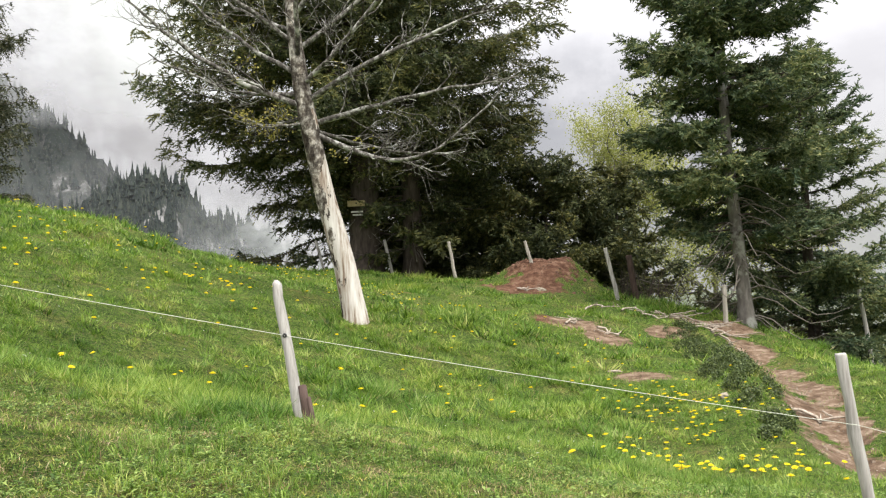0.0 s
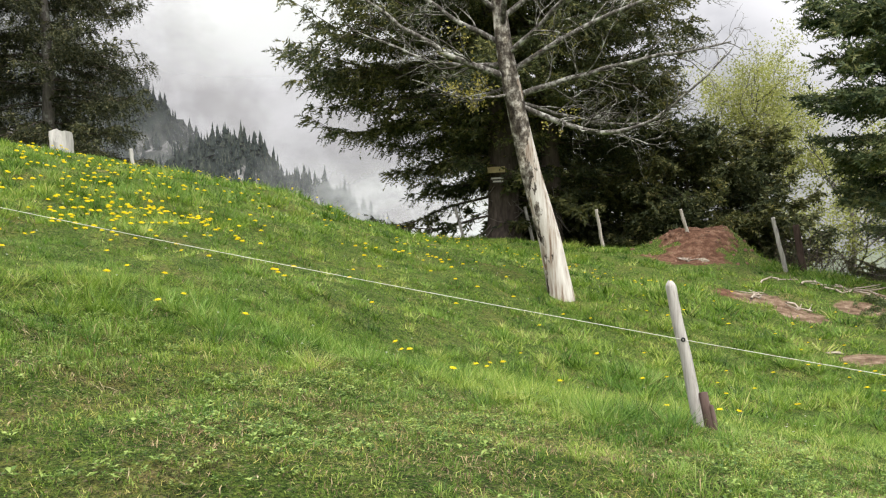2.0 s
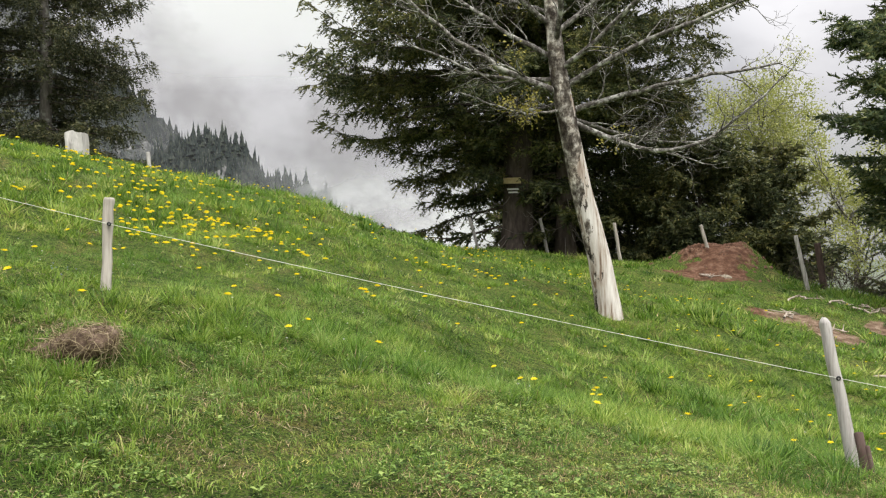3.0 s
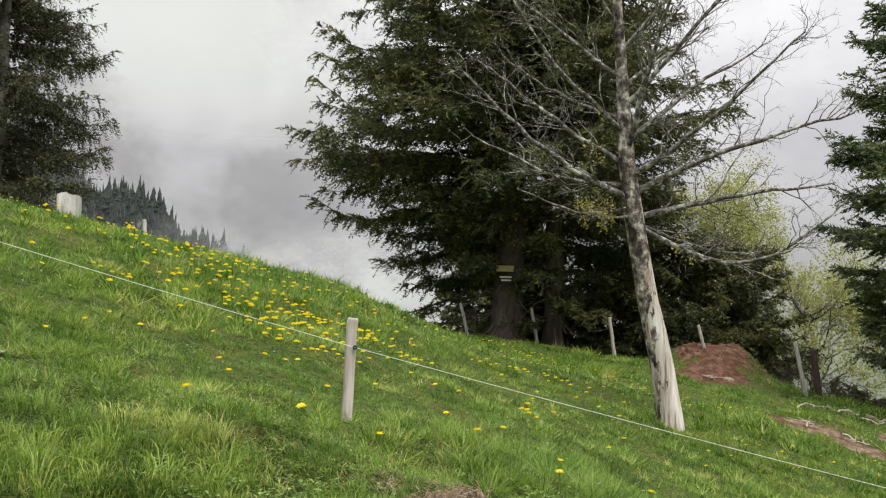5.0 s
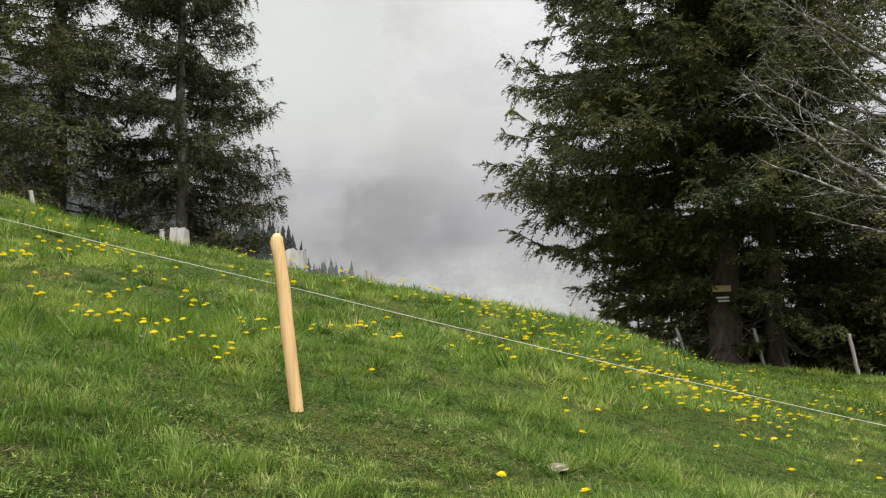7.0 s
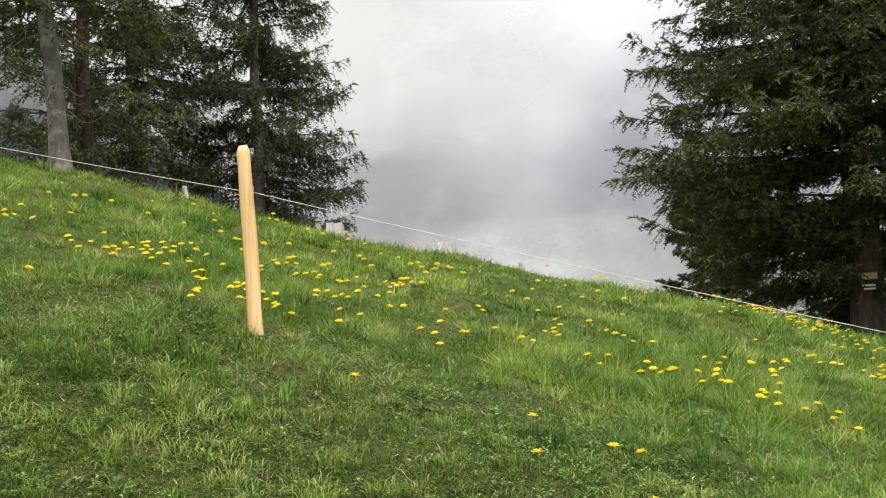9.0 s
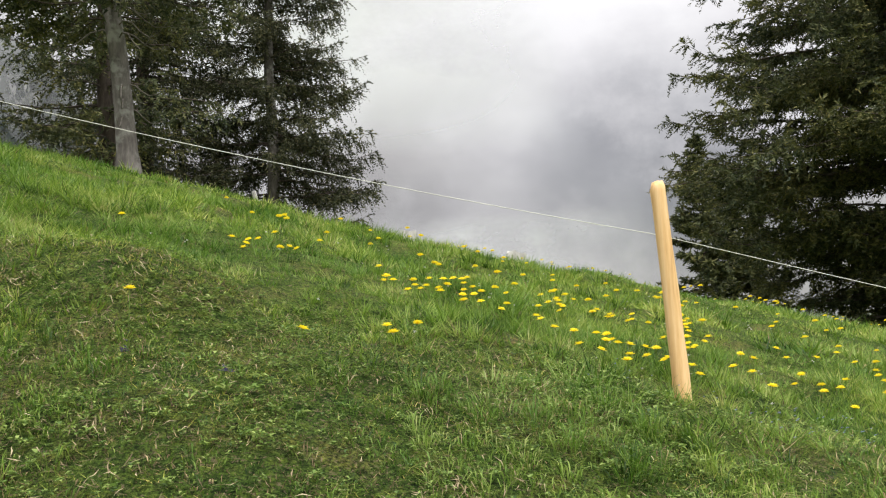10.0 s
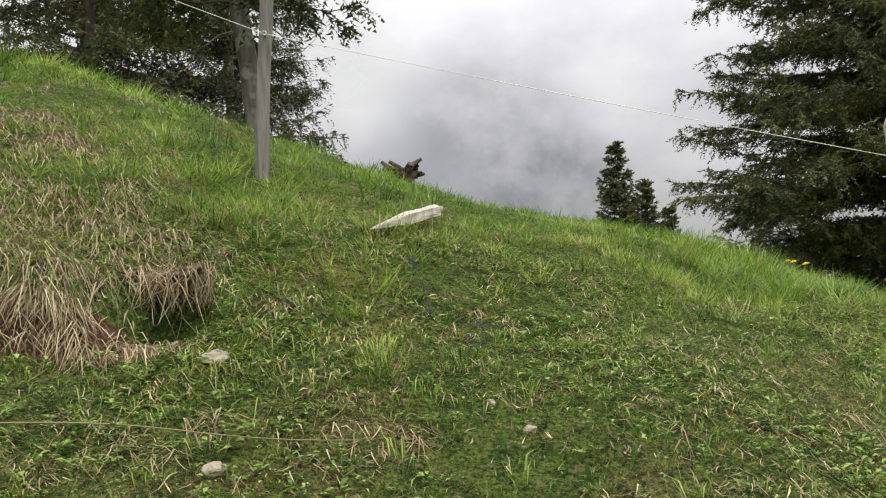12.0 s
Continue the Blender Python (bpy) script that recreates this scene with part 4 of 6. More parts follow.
far_rows = ridge_mesh("mountain_flank", "steep far mountain flank of rock and dark forest", 620.0, [(-48, 26), (-34, 19), (-29, 16.0), (-27.5, 13.6), (-26.0, 12.6), (-24, 11.0), (-22.3, 9.3), (-21, 7.8), (-18, 6.2), (-14, 4.0), (-9, 1.0), (0, -4)], 1, 61, -60)
wood_on("mountain_forest", "dark conifer forest on the misty mountain flank", far_rows, 2900, 12, 62)
near_rows = ridge_mesh("forest_spur", "nearer wooded spur below the mountain", 400.0, [(-46, 4), (-24, 5.6), (-22, 7.4), (-20, 8.0), (-17.7, 7.8), (-16.5, 6.6), (-15.6, 5.4), (-14.2, 5.2), (-12.6, 4.3), (-11, 3.2), (-8, 0.6), (-4, -4)], 1, 63, -50)
wood_on("spur_forest", "dark conifers along the wooded spur", near_rows, 4200, 10, 64)


def mist_bank(name, label, dist, az0, az1, el0, el1, mat, seed):
    """A thin curtain of vapour standing in the valley air."""
    az = np.linspace(az0, az1, 40)
    el = np.linspace(el0, el1, 24)
    A, E2 = np.meshgrid(np.radians(az), np.radians(el))
    r = dist + 0 * A
    V = np.stack([np.sin(A) * r, np.cos(A) * r, 3 + r * np.tan(E2)], 2).reshape(-1, 3)
    i = np.arange(24 * 40).reshape(24, 40)
    Fq = np.stack([i[:-1, :-1], i[:-1, 1:], i[1:, 1:], i[1:, :-1]], 2).reshape(-1, 4)
    me = arrays_mesh(name, V, Fq, mat, True)
    fa = np.sin(np.pi * np.linspace(0, 1, 40))[None, :] ** 0.7 * np.sin(np.pi * np.linspace(0, 1, 24))[:, None] ** 0.7
    at2 = me.attributes.new("fade", "FLOAT", "POINT")
    at2.data.foreach_set("value", fa.astype(np.float32).ravel())
    tagged(new(name, me), label, "mist", kind="stuff")


mist_bank("mist_bank", "pale mist drifting before the upper mountain", 560.0, -44, 4, 11.0, 28, mist_mat("mist_high", 2.2, 0.22, 0.5, 0.97, 0.84, 330.0), 1)
mist_bank("mist_bank", "thin mist between mountain and spur", 480.0, -34, 6, -2, 12, mist_mat("mist_mid", 3.0, 0.34, 0.80, 0.40, 0.7, 260.0), 2)
mist_bank("mist_bank", "low mist rising from the valley", 330.0, -18, 8, -4, 7.0, mist_mat("mist_low", 3.5, 0.36, 0.60, 0.95, 0.8, 120.0), 3)
mist_bank("mist_bank", "thick cloud filling the valley beyond the trees", 150.0, -4, 60, -44, 9.0, mist_mat("mist_valley", 2.5, 0.10, 0.42, 1.0, 0.40, 110.0), 4)
mist_bank("mist_bank", "thin haze before the wooded spur", 300.0, -60, 4, -8, 18.0, mist_mat("mist_thin", 2.5, 0.25, 0.70, 0.09, 0.6, 220.0), 5)


# ---- fences ----
def post(label, base, top, r0, r1, mat, owner, seed, head="flat", sink=0.3, sides=10):
    """A round wooden post driven into the turf, slightly uneven, with a trimmed head."""
    rng = np.random.RandomState(seed)
    b, t = np.array(base, dtype=float), np.array(top, dtype=float)
    d = t - b
    f = np.array([-sink / max(np.linalg.norm(d), 0.1), 0.0, 0.12, 0.3, 0.5, 0.7, 0.88, 0.955])
    pts = d[None, :] * f[:, None] + np.concatenate([np.zeros((2, 3)), rng.normal(size=(6, 3)) * 0.004 * np.array([1, 1, 0])])
    rad = np.interp(f, [0, 1], [r0, r1]) * (1 + rng.normal(size=8) * 0.03)
    ends = {"flat": ((0.992, 0.97), (1.0, 0.86), (1.0, 0.02)), "round": ((0.975, 0.9), (0.995, 0.62), (1.0, 0.05)), "point": ((0.965, 0.93), (0.985, 0.62), (1.0, 0.25))}[head]
    for ff, k in ends:
        pts = np.concatenate([pts, [d * ff + (np.array([r1 * 0.35, 0, 0]) if head == "slant" else 0)]])
        rad = np.append(rad, r1 * k)
    tb = Tubes()
    tb.add(pts, rad, sides)
    me = tb.mesh("fence_post", mat)
    v = np.zeros(len(me.vertices) * 3, dtype=np.float32)
    me.vertices.foreach_get("co", v)
    v = v.reshape(-1, 3) + rng.normal(size=(len(me.vertices), 3)) * r0 * 0.045
    me.vertices.foreach_set("co", v.ravel())
    ob = part("fence_post", me, owner, label)
    ob.location = tuple(b)
    return ob


near_fence = tagged(new("cord_fence"), "electric pasture fence of wooden posts and white cord", "fence")
far_fence = tagged(new("old_fence"), "row of leaning old posts along the trees", "fence")


FENCE = [  # base, top, cord point
    ((2.61, 5.50, -0.10), (2.50, 5.52, 0.89), (2.55, 5.46, 0.455)),
    ((-0.876, 5.63, 0.62), (-1.009, 5.688, 1.53), (-0.955, 5.63, 1.175)),
    ((-5.485, 5.88, 1.80), (-5.463, 5.924, 2.40), (-5.445, 5.87, 2.225)),
    ((-8.867, 5.832, 2.44), (-8.972, 5.854, 3.495), (-8.93, 5.93, 3.19)),
    ((-12.418, 5.825, 3.45), (-12.463, 5.85, 4.445), (-12.45, 6.0, 4.205)),
    ((-15.955, 5.997, 4.40), (-15.99, 5.962, 5.345), (-15.97, 5.93, 5.135)),
    ((-18.95, 6.56, 5.25), (-18.86, 6.50, 6.40), (-18.89, 6.46, 5.98)),
]
LOOKS = [("weathered grey fence post leaning beside the slope path", M_WOOD_GREY, 0.037, 0.035, "flat"),
         ("weathered silver-grey fence post, split and leaning", M_WOOD_GREY, 0.037, 0.033, "point"),
         ("short pale grey round fence post", M_WOOD_PALE, 0.034, 0.034, "flat"),
         ("new yellow peeled fence post leaning to one side", M_WOOD_NEW, 0.038, 0.036, "round"),
         ("new yellow peeled round-topped fence post", M_WOOD_NEW, 0.041, 0.037, "round"),
         ("pale weathered fence post with a chipped head", M_WOOD_PALE, 0.030, 0.029, "point"),
         ("grey weathered fence post on the steep bank", M_WOOD_OLD, 0.036, 0.033, "flat")]
fence_posts = []
for k, ((bs, tp, cd), (lab, mt, r0, r1, hd)) in enumerate(zip(FENCE, LOOKS)):
    bs = (bs[0], bs[1], min(bs[2], gz(bs[0], bs[1])))
    fence_posts.append(post(lab, bs, tp, r0, r1, mt, near_fence, 70 + k, hd))


def insulator(owner, at_point, mat):
    """A ring-shaped cord holder screwed into its post."""
    tb = Tubes()
    c = np.array(at_point) - np.array(owner.location)
    a = np.linspace(0, 2 * np.pi, 13)
    tb.add(np.stack([c[0] + 0.010 * np.cos(a), np.full(13, c[1] - 0.002), c[2] + 0.010 * np.sin(a)], 1), np.full(13, 0.005), 6)
    tb.add(np.array([c + [0, 0.01, 0], c + [0, 0.05, 0]]), [0.006, 0.006], 6)
    part("insulator", tb.mesh("insulator", mat), owner, "ring insulator holding the cord")


for k, mt in ((1, M_BLACK), (2, M_BLACK), (5, M_ORANGE), (6, M_WOOD_GREY)):
    insulator(fence_posts[k], FENCE[k][2], mt)

# the rotten stub nailed beside the leaning grey post
stub = Tubes()
stub.add([(0.055, -0.02, -0.2), (0.05, -0.02, 0.0), (0.035, -0.015, 0.12), (0.02, -0.01, 0.235), (0.018, -0.01, 0.24)], [0.034, 0.032, 0.03, 0.027, 0.002], 7)
stub.add([(0.10, -0.03, -0.2), (0.085, -0.03, 0.0), (0.06, -0.03, 0.16), (0.055, -0.03, 0.165)], [0.02, 0.018, 0.014, 0.002], 6)
part("rotten_stub", stub.mesh("rotten_stub", M_WOOD_DARK), fence_posts[1], "rotten dark stub of the former post")

cord = Tubes()
ends = [(6.2, 5.3, -0.62)] + [f[2] for f in FENCE] + [(-20.9, 6.75, 6.93)]
line = []
for a, b2 in zip(ends[:-1], ends[1:]):
    a, b2 = np.array(a), np.array(b2)
    s = np.linspace(0, 1, 14)
    P = a[None, :] * (1 - s)[:, None] + b2[None, :] * s[:, None]
    slack = 0.04 if a[0] == FENCE[4][2][0] else 0.015
    P[:, 2] -= slack * 4 * s * (1 - s) * np.linalg.norm(b2 - a) / 4.5
    line.append(P[:-1])
line = np.concatenate(line + [P[-1:]])
cord.add(line, np.full(len(line), 0.0016), 4)
part("fence_cord", cord.mesh("fence_cord", M_CORD), near_fence, "thin white electric cord")

# the far fence along the trees
for k, (bs, tp, mt, r) in enumerate((
        ((-3.36, 24.4, 0), (-3.62, 24.4, 3.02), M_WOOD_GREY, 0.045), ((-1.42, 24.3, 0), (-1.62, 24.3, 2.93), M_WOOD_GREY, 0.05), ((0.36, 22.7, 0), (0.22, 22.7, 2.69), M_WOOD_PALE, 0.05),
        ((2.28, 21.4, 0), (2.13, 21.4, 2.53), M_WOOD_PALE, 0.045), ((4.09, 19.85, 0), (3.87, 19.9, 2.19), M_WOOD_GREY, 0.05), ((4.62, 20.3, 0), (4.5, 20.3, 2.0), M_WOOD_DARK, 0.08),
        ((5.95, 18.0, 0), (5.97, 18.0, 1.2), M_WOOD_PALE, 0.05), ((9.5, 19.0, 0), (9.3, 19.0, 0.93), M_WOOD_GREY, 0.05),
        ((-11.2, 20.3, 0), (-11.25, 20.3, 4.66), M_STUMP, 0.05), ((-15.31, 18.3, 0), (-15.33, 18.3, 5.52), M_STUMP, 0.055), ((-17.8, 17.57, 0), (-17.88, 17.57, 6.34), M_STUMP, 0.05))):
    b0 = (bs[0], bs[1], gz(bs[0], bs[1]) - 0.02)
    tp = (tp[0], tp[1], max(tp[2], b0[2] + 0.4))
    post("thin weathered post of the far fence", b0, tp, r, r * 0.92, mt, far_fence, 90 + k, "flat")


def block_stump(x, y, zt, w, seed, label):
    """A bleached, hewn block of an old stump with a slanted broken top."""
    rng = np.random.RandomState(seed)
    z0 = gz(x, y) - 0.15
    bm = bmesh.new()
    bmesh.ops.create_cube(bm, size=1.0)
    bmesh.ops.subdivide_edges(bm, edges=bm.edges[:], cuts=4, use_grid_fill=True)
    hgt = zt - z0
    for v in bm.verts:
        n = noise.noise(Vector((v.co.x * 3 + seed, v.co.y * 3, v.co.z * 2)))
        taper = 1.08 - 0.16 * (v.co.z + 0.5)
        v.co.x = v.co.x * w * taper + n * 0.03
        v.co.y = v.co.y * w * 0.85 * taper + n * 0.03
        v.co.z = (v.co.z + 0.5) * hgt + (n * 0.07 - v.co.x * 0.12 if v.co.z > 0.45 else 0)
    ob = new("tree_stump", bm_mesh("tree_stump", bm, M_STUMP))
    ob.location = (x, y, z0)
    tagged(ob, label, "stump", "pale stumps along the ridge")


block_stump(-15.02, 18.5, 5.57, 0.34, 3, "bleached pale block-like tree stump in the meadow")
block_stump(-12.86, 20.0, 5.14, 0.42, 7, "short bleached stump with a dark cracked face")

# signboard and paint marks on the big trunk
board = tagged(new("trail_sign", None), "faded yellow trail signboard nailed to the spruce trunk", "sign")
board.location = (-2.38, 24.26, 4.02)
bm = bmesh.new()
bmesh.ops.create_cube(bm, size=1.0, matrix=Matrix.Diagonal((0.50, 0.03, 0.17, 1)))
bmesh.ops.bevel(bm, geom=bm.edges[:], offset=0.006, segments=1, affect="EDGES")
part("board", bm_mesh("board", bm, M_SIGN), board)
for k, (dx, dz, w) in enumerate(((0.02, -0.24, 0.34), (0.04, -0.33, 0.30))):
    bm = bmesh.new()
    bmesh.ops.create_cube(bm, size=1.0, matrix=Matrix.Translation((dx, 0.0, dz)) @ Matrix.Diagonal((w, 0.012, 0.045, 1)))
    part("lettering_bar", bm_mesh("lettering_bar", bm, M_MARK), board, "pale painted bar below the board")


# ---- grass ----
def wavy(x, y, seed, f0):
    """Smooth patchiness between 0 and 1."""
    r = np.random.RandomState(seed)
    v = np.zeros_like(x)
    for k in range(7):
        a, f = r.uniform(0, 6.28), f0 * r.uniform(0.5, 2.2)
        v += np.sin((x * np.cos(a) + y * np.sin(a)) * f + r.uniform(0, 6.28) + np.sin(y * f * 0.6 + k))
    return np.clip(0.5 + v / 6.0, 0, 1)


def blades(name, label, x, y, hgt, wid, mat, seed, curl=0.95, simple=False, lean=None, tone=None):
    """Grass blades: each a bent, pointed strip rising from the turf."""
    rng = np.random.RandomState(seed)
    n = len(x)
    z = on_ground(x, y) - 0.006
    a = rng.uniform(0, 2 * np.pi, n) if lean is None else lean
    c = rng.uniform(0.2, 1.0, n) ** 0.8 * curl
    d = np.stack([np.cos(a), np.sin(a), np.zeros(n)], 1)
    tw = a + rng.uniform(-0.9, 0.9, n)
    w = np.stack([-np.sin(tw), np.cos(tw), np.zeros(n)], 1) * (wid * 0.5)[:, None]
    up = np.array([0, 0, 1.0])
    p = np.stack([x, y, z], 1)
    mid = p + d * (hgt * c * 0.40)[:, None] + up * (hgt * (0.62 - 0.12 * c))[:, None]
    tip = p + d * (hgt * c * 1.15)[:, None] + up * (hgt * (1 - 0.55 * c))[:, None]
    if simple:
        V = np.stack([p + w * 0.9, tip, p - w * 0.9], 1).reshape(-1, 3)
    else:
        V = np.stack([p, mid + w, tip, mid - w], 1).reshape(-1, 3)
    k = 3 if simple else 4
    me = arrays_mesh(name, V, np.arange(n * k).reshape(-1, k), mat)
    if tone is not None:
        me.attributes.new("tone", "FLOAT", "POINT").data.foreach_set("value", np.repeat(tone, k).astype(np.float32))
    return tagged(new(name, me), label, "grass", kind="stuff")


def near_edge(x):
    """The near edge of the part of the slope that is clothed with blades."""
    return np.interp(x, [-20, -16.8, -14.6, -12.0, -8.8, -7.5, -5.5, -4.2, -1.5, 2], [4.12, 4.08, 3.92, 3.72, 3.72, 3.6, 3.1, 2.85, 2.85, 3.4])


def scatter(rng, x0, x1, y0, y1, per):
    n = int((x1 - x0) * (y1 - y0) * per)
    return rng.uniform(x0, x1, n), rng.uniform(y0, y1, n)


def poverty(x, y):
    """Where the turf is short and thin: the trodden bank in the foreground."""
    v = np.clip((-x - 9.5) / 6.0, 0, 1) * np.clip((6.2 - y) / 0.9, 0, 1) + np.clip((5.55 - y) / 0.7, 0, 1) * np.clip((x + 4.9) / 1.2, 0, 1)
    worn = wavy(x, y, 41, 2.4)
    return np.clip(v * (0.55 + 0.9 * worn) + 0.4 * np.clip((worn - 0.72) / 0.12, 0, 1) * np.clip((9.0 - y) / 3.0, 0, 1), 0, 1)


def sward(rng, x0, x1, y0, y1, tufts, per, hh, ww):
    """Blades gathered in tufts of uneven size, leaning out from each tuft's heart: place, height, width and lean of each blade."""
    cx, cy = scatter(rng, x0, x1, y0, y1, tufts)
    seen = cy > near_edge(cx) - 0.1
    cx, cy = cx[seen], cy[seen]
    n = len(cx)
    poor = poverty(cx, cy)
    size = 0.35 + 1.9 * rng.uniform(size=n) ** 2.6
    size *= (0.55 + 0.9 * wavy(cx, cy, 7, 1.3)) * (1 - 0.52 * poor) * (1 - 0.75 * np.clip(bareness(cx, cy) * 1.6 - 0.2, 0, 1))
    spread = 0.5 / np.sqrt(tufts) * rng.uniform(0.5, 1.25, n)
    count = (per * (0.58 + 0.70 * size) * (1 - 0.45 * poor) * (1 - 0.9 * np.clip(bareness(cx, cy) * 1.8 - 0.3, 0, 1))).astype(int)
    i = np.repeat(np.arange(n), count)
    m = len(i)
    off = rng.normal(size=(m, 2)) * spread[i][:, None]
    x, y = cx[i] + off[:, 0], cy[i] + off[:, 1]
    lean = np.arctan2(off[:, 1], off[:, 0]) + rng.normal(size=m) * 0.9
    far = np.minimum(np.linalg.norm(off, axis=1) / (spread[i] + 1e-6), 2.0)
    h = hh * size[i] * rng.uniform(0.55, 1.2, m) * (1.1 - 0.2 * far)
    w = ww * rng.uniform(0.6, 1.4, m)
    ok = y > near_edge(x)
    tone = np.clip(0.85 * rng.uniform(size=n) + 0.36 * wavy(cx, cy, 51, 7.0) - 0.1, 0, 1)[i]
    return x[ok], y[ok], np.maximum(h, 0.018)[ok], w[ok], lean[ok], tone[ok]


rng = np.random.RandomState(101)
PLOTS = [(-21, 4, 2.6, 5.2, 230, 30, 0.074, 0.0036), (-22, 5, 5.2, 8.0, 150, 27, 0.086, 0.0066), (-22, 7, 8.0, 13.0, 64, 21, 0.096, 0.0125), (-20, 9.5, 13.0, 23.0, 27, 16, 0.11, 0.024)]
for (x0, x1, y0, y1, tufts, per, hh, ww), nm, lab in zip(PLOTS, ("bank_grass", "meadow_grass", "upper_meadow_grass", "far_meadow_grass"), (
        "fine green grass in uneven tufts on the trodden bank", "lush green meadow grass in uneven tufts", "green grass of the upper meadow", "green grass of the far meadow by the trees")):
    x, y, h, w, lean, tone = sward(rng, x0, x1, y0, y1, tufts, per, hh, ww)
    dry = rng.uniform(size=len(x)) < 0.04 + 0.10 * np.clip((-x - 15.0) / 2.5, 0, 1) * np.clip(7.5 - y, 0, 1) + 0.34 * poverty(x, y) * (wavy(x, y, 9, 3.2) < 0.54) + 0.4 * np.clip(bareness(x, y) * 2 - 0.2, 0, 1)
    near = y0 < 5
    blades(nm, lab, x[~dry], y[~dry], h[~dry], w[~dry], M_GRASS, 103, 1.0, not near, lean[~dry], tone[~dry])
    blades("dry_" + nm, "withered straw-coloured grass between the green", x[dry], y[dry], h[dry] * 0.85, w[dry] * 0.8, M_DRY, 104, 1.15, not near, lean[dry])
# dense low mat of short blades on the bank
x, y = scatter(rng, -21, 3, 2.8, 6.0, 8000)
ok = (y > near_edge(x)) & (rng.uniform(size=len(x)) < (1.1 - 1.1 * np.clip(bareness(x, y) * 1.6, 0, 1)) * np.clip(0.25 + 1.1 * poverty(x, y), 0, 1) * np.clip(1.7 * wavy(x, y, 24, 11.0) - 0.1, 0.12, 1))
x, y = x[ok], y[ok]
brown = rng.uniform(size=len(x)) < 0.22 + 0.62 * (wavy(x, y, 35, 8.0) > 0.57 - 0.13 * np.clip((-x - 14.0) / 2.5, 0, 1))
for nm, lab, pick, mt in (("short_turf", "short matted turf grass on the bank", ~brown, M_TURF), ("withered_turf", "short withered brown turf on the bank", brown, M_DRY)):
    blades(nm, lab, x[pick], y[pick], rng.uniform(0.012, 0.045, pick.sum()), rng.uniform(0.003, 0.0065, pick.sum()), mt, 112, 1.5, True)


def strands(name, label, clumps, mat, seed):
    """Long thin blades that rise from a clump and bow over, hanging downhill. Clumps: place, spread, number, length, downhill pull."""
    rng = np.random.RandomState(seed)
    Vs, Fs, n0 = [], [], 0
    s = np.array([0.0, 0.22, 0.48, 0.76, 1.0])
    for cx, cy, sx, sy, nn, ln, pull in clumps:
        x, y = rng.normal(cx, sx, nn), rng.normal(cy, sy, nn)
        z = on_ground(x, y) - 0.01
        a = rng.uniform(0, 2 * np.pi, nn)
        d = np.stack([np.cos(a) * 0.7, np.sin(a) * 0.5 - pull], 1)
        d /= np.linalg.norm(d, axis=1)[:, None] + 0.2
        L = ln * rng.uniform(0.45, 1.25, nn)
        rise = rng.uniform(0.08, 0.6, nn)
        out = L[:, None] * (0.75 * s[None, :] ** 1.2)
        up = L[:, None] * (rise[:, None] * 1.5 * s[None, :] - (0.45 + rise[:, None] * 1.35) * s[None, :] ** 2)
        C = np.stack([x[:, None] + d[:, :1] * out, y[:, None] + d[:, 1:] * out, z[:, None] + up], 2)
        bow = rng.normal(size=(nn, 1)) * 0.22
        C[:, :, :2] += (np.stack([-d[:, 1], d[:, 0]], 1)[:, None, :] * (L[:, None] * bow * s[None, :] ** 2)[:, :, None])
        C[:, :, 2] = np.maximum(C[:, :, 2], on_ground(C[:, :, 0].ravel(), C[:, :, 1].ravel()).reshape(nn, 5) + 0.004)
        w = np.stack([-d[:, 1], d[:, 0], np.zeros(nn)], 1)[:, None, :] * (rng.uniform(0.0012, 0.0026, nn)[:, None, None] * np.array([1, 1, 0.9, 0.6, 0.1])[None, :, None])
        V = np.stack([C - w, C + w], 2).reshape(nn, 10, 3)
        q = np.array([[2 * k, 2 * k + 1, 2 * k + 3, 2 * k + 2] for k in range(4)])
        Fs.append((q[None] + (np.arange(nn) * 10)[:, None, None]).reshape(-1, 4) + n0)
        Vs.append(V.reshape(-1, 3))
        n0 += nn * 10
    tagged(new(name, arrays_mesh(name, np.concatenate(Vs), np.concatenate(Fs), mat)), label, "grass", kind="stuff")


rr = np.random.RandomState(78)
hay = [(-19.52, 5.2, 0.04, 0.03, 210, 0.36, 0.18), (-19.80, 5.24, 0.05, 0.03, 150, 0.34, 0.2), (-19.66, 5.3, 0.05, 0.03, 90, 0.3, 0.1), (-19.36, 5.44, 0.04, 0.03, 110, 0.22, 0.3), (-19.72, 5.88, 0.06, 0.04, 110, 0.22, 0.4), (-19.9, 5.95, 0.06, 0.04, 90, 0.2, 0.4), (-20.0, 6.44, 0.08, 0.05, 110, 0.2, 0.4), (-19.8, 6.6, 0.06, 0.05, 60, 0.18, 0.4), (-20.15, 6.1, 0.08, 0.06, 100, 0.2, 0.4),
       (-18.79, 5.20, 0.03, 0.02, 70, 0.13, 0.4), (-18.93, 4.62, 0.04, 0.03, 60, 0.13, 0.4), (-19.05, 4.50, 0.05, 0.03, 60, 0.13, 0.4)]
hay += [(-19.16, 5.27, 0.06, 0.02, 110, 0.24, 0.6), (-19.05, 5.30, 0.05, 0.02, 60, 0.2, 0.5), (-19.28, 5.24, 0.05, 0.02, 80, 0.24, 0.6)]
